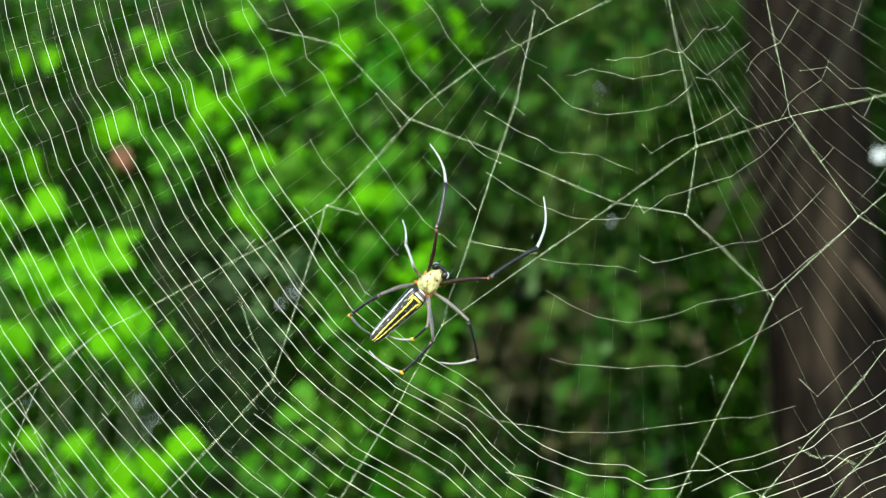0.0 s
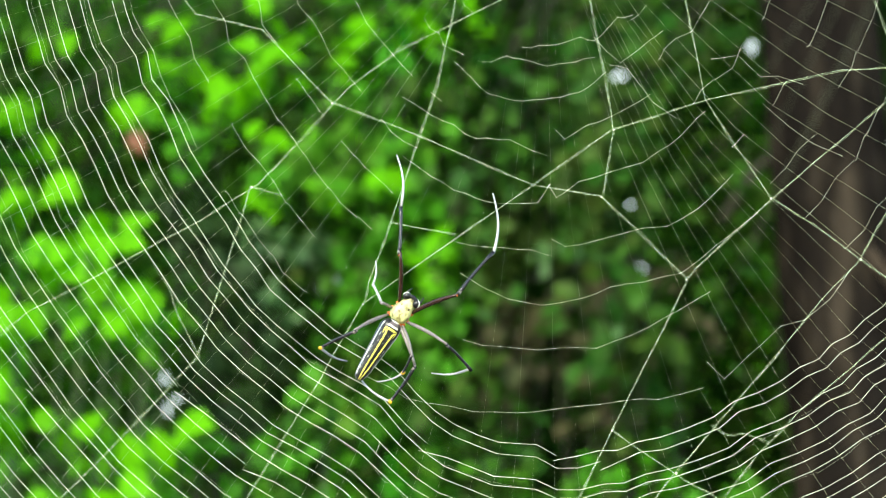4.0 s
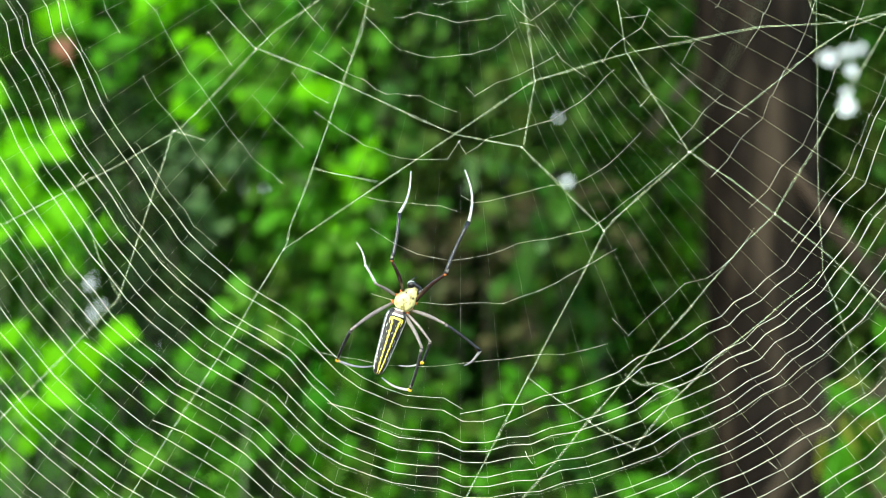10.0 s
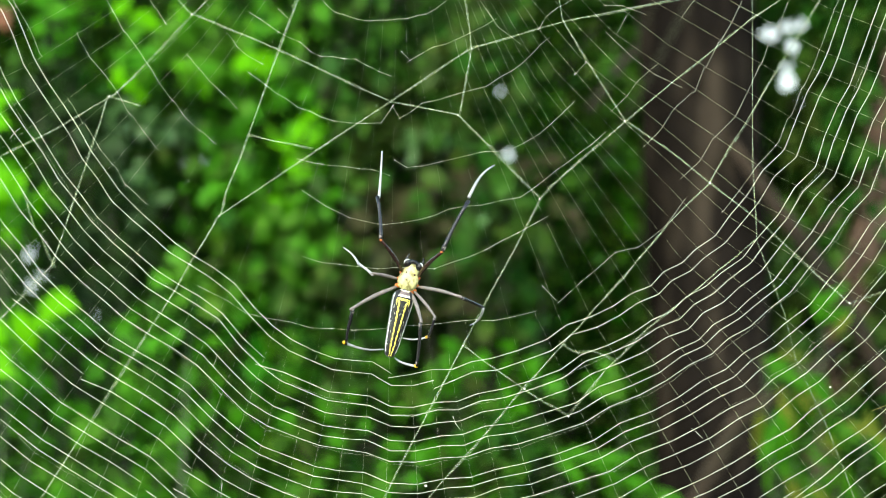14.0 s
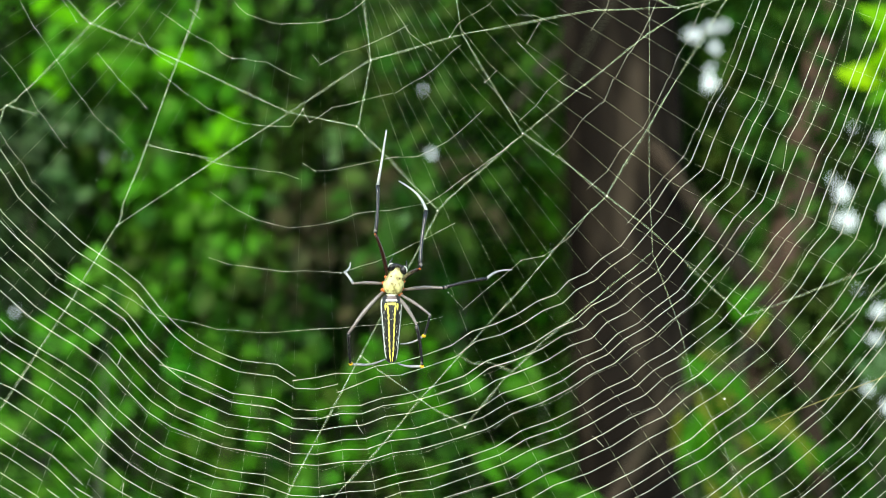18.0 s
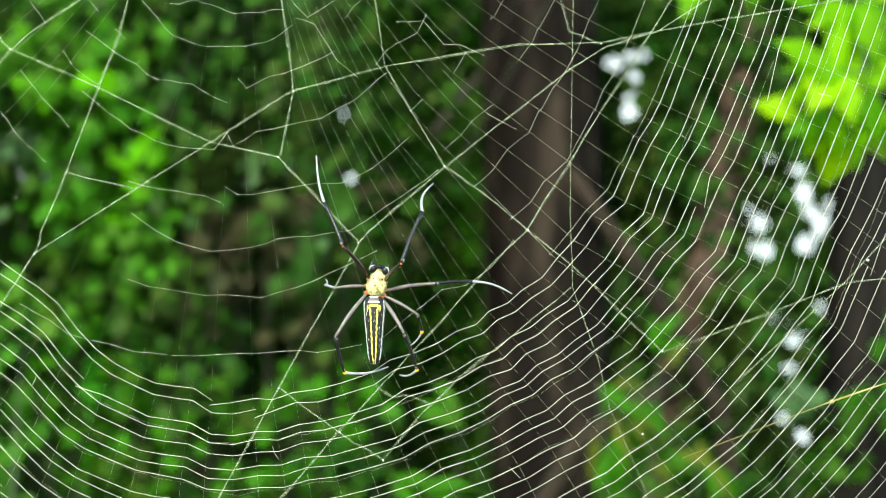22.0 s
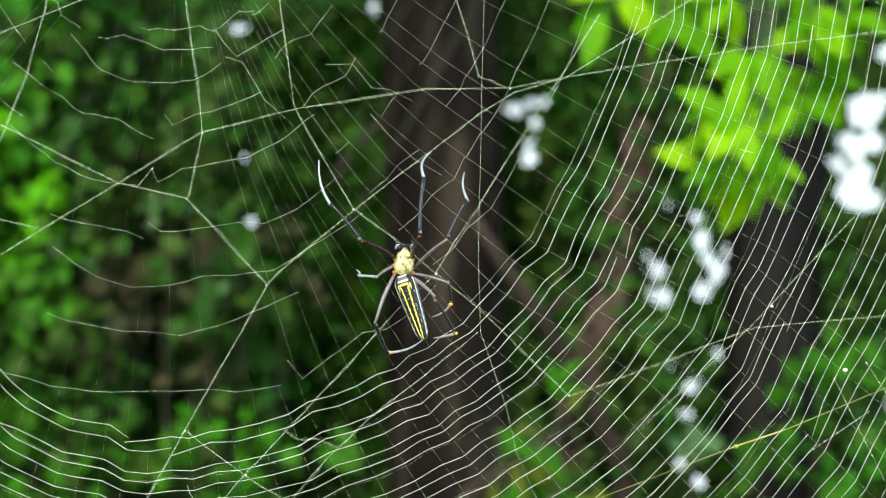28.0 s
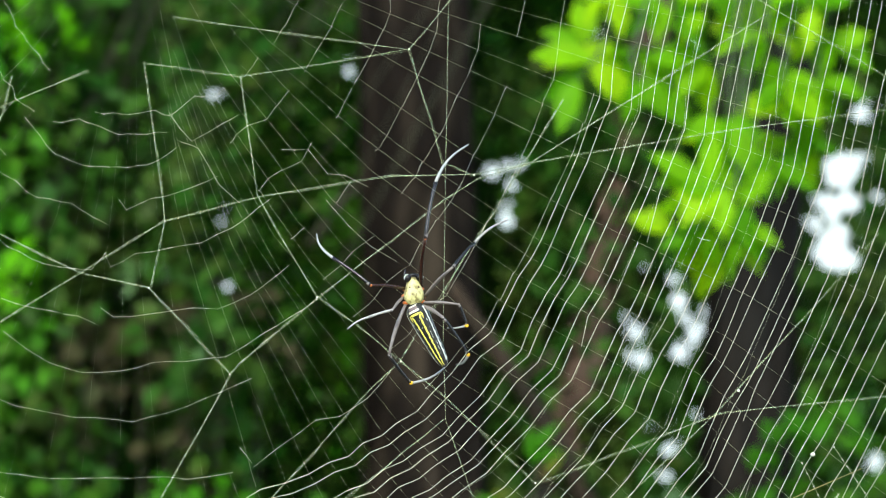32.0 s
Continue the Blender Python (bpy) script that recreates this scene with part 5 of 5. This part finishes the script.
    stride("middle_left", [
        (0, (-7.1, 4.1), (-16.9, 8.7), (-23.3, 13.9)),
        (1, (-14.2, 6.4), (-23.4, 9.5), (-33.5, 12.7)),
        (2, (-10.5, 5.7), (-18.2, 8.3), (-23.8, 10.6)),
        (3, (-6.8, 3.6), (-15.1, 6.6), (-22.4, 13.0)),
        (6, (-8.8, 1.7), (-14.2, 4.8), (-13.9, 12.3)),
        (7, (-11.0, 3.5), (-17.5, 6.4), (-17.3, 9.6)),
        (8, (-8.9, 2.6), (-16.4, 5.3), (-20.1, 8.5)),
        (9, (-9.7, 1.4), (-16.5, 3.9), (-23.5, 9.3)),
        (10, (-12.7, 2.1), (-20.6, 4.8), (-28.9, 9.2)),
        (11, (-14.1, -0.2), (-19.5, 2.6), (-21.1, 5.5)),
        (12, (-15.5, 2.9), (-20.4, 5.2), (-23.1, 8.6)),
        (13, (-12.5, 1.6), (-19.4, 4.0), (-27.0, 7.9)),
        (16, (-16.2, 2.6), (-23.1, 4.6), (-30.2, 8.3)),
        (17, (-11.7, 0.2), (-18.8, 2.3), (-24.9, 5.8)),
        (18, (-15.3, 0.8), (-19.5, 4.3), (-18.3, 8.4)),
        (19, (-18.1, 1.4), (-22.5, 2.6), (-25.5, 4.6)),
        (20, (-12.5, -0.2), (-21.6, -0.7), (-29.0, -0.8)),
        (21, (-15.9, -0.5), (-19.1, 1.3), (-16.8, 4.2)),
        (22, (-16.3, 0.7), (-19.3, 1.4), (-19.4, 3.6)),
        (23, (-13.2, -0.2), (-21.9, -1.3), (-26.1, -2.3)),
        (24, (-12.6, -1.0), (-24.4, -3.9), (-31.7, -6.2)),
        (25, (-10.8, -0.6), (-17.8, 0.5), (-16.3, 2.9)),
        (26, (-10.9, -0.8), (-17.5, -0.6), (-21.3, 0.2)),
        (29, (-11.0, -1.6), (-17.2, -1.1), (-16.2, 1.5)),
        (30, (-8.2, -1.2), (-15.9, -2.5), (-22.2, -3.7)),
        (31, (-7.3, -1.0), (-18.4, -4.2), (-27.7, -7.3)),
        (32, (-9.6, -1.9), (-20.8, -4.8), (-28.9, -9.5)),
    ])
    stride("rear_left", [
        (0, (-8.3, -11.3), (-11.7, -25.3), (-2.2, -24.8)),
        (1, (-7.9, -9.0), (-8.8, -25.6), (1.8, -26.3)),
        (2, (-6.5, -7.4), (-8.8, -22.9), (2.3, -25.0)),
        (3, (-6.1, -11.3), (-13.8, -25.8), (-4.9, -24.5)),
        (6, (-9.2, -11.6), (-11.8, -24.9), (0.2, -22.1)),
        (7, (-8.5, -12.2), (-9.3, -25.1), (1.7, -23.2)),
        (8, (-8.3, -13.4), (-7.3, -27.6), (3.9, -25.0)),
        (9, (-8.9, -12.2), (-12.6, -27.4), (-4.9, -24.7)),
        (10, (-8.3, -17.2), (-5.1, -30.3), (7.0, -23.3)),
        (11, (-9.8, -10.6), (-8.4, -27.4), (3.1, -24.5)),
        (12, (-15.3, -9.3), (-12.3, -26.0), (0.5, -24.9)),
        (13, (-19.0, -16.2), (-16.4, -27.2), (-1.0, -24.8)),
        (16, (-12.6, -8.7), (-14.0, -25.2), (0.7, -24.1)),
        (17, (-14.0, -19.5), (-13.1, -30.4), (0.7, -26.7)),
        (18, (-12.5, -18.3), (-8.9, -30.1), (4.0, -25.7)),
        (19, (-13.9, -19.2), (-8.3, -30.2), (5.2, -25.8)),
        (20, (-12.4, -20.0), (-4.9, -30.8), (12.7, -23.9)),
        (21, (-13.9, -15.0), (-8.0, -29.7), (7.6, -25.9)),
        (22, (-12.7, -17.5), (-6.8, -31.0), (10.2, -26.1)),
        (23, (-14.8, -10.1), (-12.4, -26.5), (3.6, -24.2)),
        (24, (-14.4, -14.3), (-7.6, -30.0), (12.0, -24.6)),
        (25, (-14.2, -14.3), (-7.3, -29.5), (12.4, -24.0)),
        (26, (-12.0, -16.2), (-6.2, -30.4), (10.1, -25.0)),
        (29, (-10.8, -19.1), (-3.3, -30.5), (9.9, -25.4)),
        (30, (-11.2, -20.4), (-3.7, -31.2), (10.4, -25.6)),
        (31, (-11.6, -19.6), (-2.9, -30.3), (11.1, -24.4)),
        (32, (-11.4, -20.0), (-1.9, -30.3), (12.8, -24.7)),
    ])
    stride("second_right", [
        (0, (21.1, 4.5), (33.1, -3.0), (23.6, -14.2)),
        (1, (21.6, 7.5), (35.5, 1.9), (38.9, -9.8)),
        (2, (21.5, 6.9), (33.9, 4.8), (30.4, -0.3)),
        (3, (21.0, 6.4), (33.9, 5.9), (21.5, 1.4)),
        (6, (23.9, 6.7), (34.1, 0.8), (37.4, -14.1)),
        (7, (21.3, 9.6), (29.3, 8.9), (35.2, 7.1)),
        (8, (19.4, 9.7), (35.7, 7.3), (48.6, -4.3)),
        (9, (14.1, 8.8), (31.1, 10.8), (36.9, 5.8)),
        (10, (17.2, 7.8), (34.3, 8.7), (33.6, 0.1)),
        (11, (14.8, 8.7), (30.8, 13.6), (40.1, 13.2)),
        (12, (10.4, 6.0), (26.0, 7.4), (27.5, 5.7)),
        (13, (22.3, 4.5), (29.0, 2.6), (24.8, -2.7)),
        (16, (18.4, 5.0), (34.5, 4.4), (35.6, -3.7)),
        (17, (23.8, 9.4), (38.0, 16.4), (51.9, 22.7)),
        (18, (18.1, 7.3), (34.3, 15.1), (43.3, 20.4)),
        (19, (19.2, 11.0), (30.8, 16.5), (33.1, 16.4)),
        (20, (19.1, 9.3), (28.9, 13.3), (30.5, 11.5)),
        (21, (16.8, 9.3), (29.8, 12.8), (27.7, 7.4)),
        (22, (21.3, 8.5), (36.0, 11.7), (54.1, 9.3)),
        (23, (15.8, 14.3), (25.7, 28.9), (34.7, 45.0)),
        (24, (10.5, 8.9), (20.4, 22.8), (22.6, 32.3)),
        (25, (8.4, 5.9), (19.0, 20.0), (18.1, 28.8)),
        (26, (15.2, 9.4), (23.2, 22.6), (15.7, 27.5)),
        (29, (12.8, 14.9), (20.6, 31.2), (23.3, 43.8)),
        (30, (10.5, 11.2), (17.9, 26.2), (17.7, 35.7)),
        (31, (9.5, 8.7), (17.8, 24.6), (14.3, 30.8)),
        (32, (13.2, 13.3), (23.7, 23.1), (42.3, 34.6)),
    ])
    stride("third_right", [
        (0, (11.7, -7.8), (11.0, -14.9), (2.7, -20.7)),
        (1, (16.5, -7.3), (15.8, -14.2), (6.1, -22.9)),
        (2, (14.2, -7.5), (13.5, -14.8), (4.5, -24.2)),
        (3, (13.8, -4.5), (16.4, -12.2), (10.9, -21.9)),
        (6, (15.2, -7.3), (14.5, -13.7), (7.6, -22.2)),
        (7, (16.2, -3.9), (16.9, -12.3), (10.9, -23.3)),
        (8, (17.4, -2.9), (19.2, -11.1), (14.0, -21.3)),
        (9, (15.3, -2.0), (18.9, -12.1), (18.2, -20.2)),
        (10, (17.6, -1.3), (20.5, -9.5), (14.2, -16.6)),
        (11, (16.4, -2.5), (19.2, -10.7), (13.4, -21.1)),
        (12, (15.3, -3.8), (19.6, -10.9), (12.7, -15.4)),
        (13, (13.4, -5.5), (12.7, -14.1), (4.1, -18.9)),
        (16, (16.5, -6.2), (18.3, -13.9), (8.8, -14.0)),
        (17, (15.9, -5.4), (15.5, -14.0), (5.1, -21.1)),
        (18, (16.3, -4.0), (16.1, -12.4), (8.0, -17.9)),
        (19, (15.1, -4.1), (16.2, -12.5), (8.7, -19.0)),
        (20, (16.6, -4.6), (18.5, -12.1), (13.5, -19.7)),
        (21, (15.9, -3.4), (17.4, -10.9), (10.8, -19.7)),
        (22, (17.4, -4.3), (20.6, -10.7), (16.6, -17.4)),
        (23, (16.7, -4.4), (19.6, -10.7), (14.1, -14.7)),
        (24, (14.0, -2.8), (17.0, -5.8), (16.7, -11.3)),
        (25, (17.4, -3.9), (19.1, -11.0), (13.3, -16.1)),
        (26, (16.1, -3.3), (17.6, -11.3), (11.8, -17.8)),
        (29, (17.2, -1.5), (19.3, -9.8), (12.7, -12.3)),
        (30, (16.7, -1.2), (18.6, -9.2), (15.3, -11.4)),
        (31, (16.0, -0.6), (19.0, -9.1), (14.7, -13.0)),
        (32, (16.7, -0.6), (19.7, -8.9), (13.4, -9.3)),
    ])
    stride("rear_right", [
        (0, (16.9, -10.2), (16.7, -26.8), (-0.3, -30.3)),
        (1, (19.1, -9.3), (21.1, -24.7), (4.9, -26.6)),
        (2, (18.3, -10.5), (18.0, -27.4), (-0.4, -30.1)),
        (3, (17.5, -7.9), (18.6, -25.0), (2.4, -26.3)),
        (6, (17.9, -7.8), (19.5, -24.3), (5.8, -26.1)),
        (7, (18.2, -7.4), (21.5, -23.3), (7.5, -26.0)),
        (8, (17.9, -5.4), (25.8, -19.5), (14.2, -23.5)),
        (9, (17.1, -5.4), (22.9, -21.1), (8.9, -26.0)),
        (10, (16.7, -5.0), (23.7, -20.5), (12.4, -24.5)),
        (11, (17.0, -6.9), (21.8, -23.2), (8.9, -27.2)),
        (12, (12.1, -12.7), (15.2, -28.5), (4.2, -27.0)),
        (13, (8.2, -8.2), (12.5, -25.3), (3.9, -25.1)),
        (16, (13.3, -12.3), (16.8, -28.3), (5.4, -29.0)),
        (17, (12.6, -9.0), (17.0, -24.4), (7.0, -28.1)),
        (18, (11.8, -8.5), (18.0, -23.9), (9.1, -25.6)),
        (19, (8.0, -7.7), (14.6, -23.4), (11.2, -26.3)),
        (20, (12.0, -11.4), (20.7, -24.6), (16.9, -25.9)),
        (21, (12.6, -10.1), (21.8, -23.4), (13.8, -25.0)),
        (22, (12.8, -12.0), (20.8, -25.6), (15.5, -29.0)),
        (23, (11.9, -11.0), (19.5, -25.7), (12.1, -29.3)),
        (24, (9.4, -11.0), (19.1, -24.9), (16.3, -27.4)),
        (25, (10.3, -9.8), (20.4, -24.1), (18.3, -26.6)),
        (26, (13.5, -10.0), (22.2, -23.7), (13.9, -25.4)),
        (29, (9.1, -6.2), (19.5, -20.8), (13.1, -23.1)),
        (30, (8.5, -4.3), (18.7, -20.0), (14.3, -23.3)),
        (31, (8.1, -4.5), (19.0, -19.7), (13.4, -22.2)),
        (32, (9.1, -5.8), (19.0, -20.6), (16.2, -23.8)),
    ])


motions()
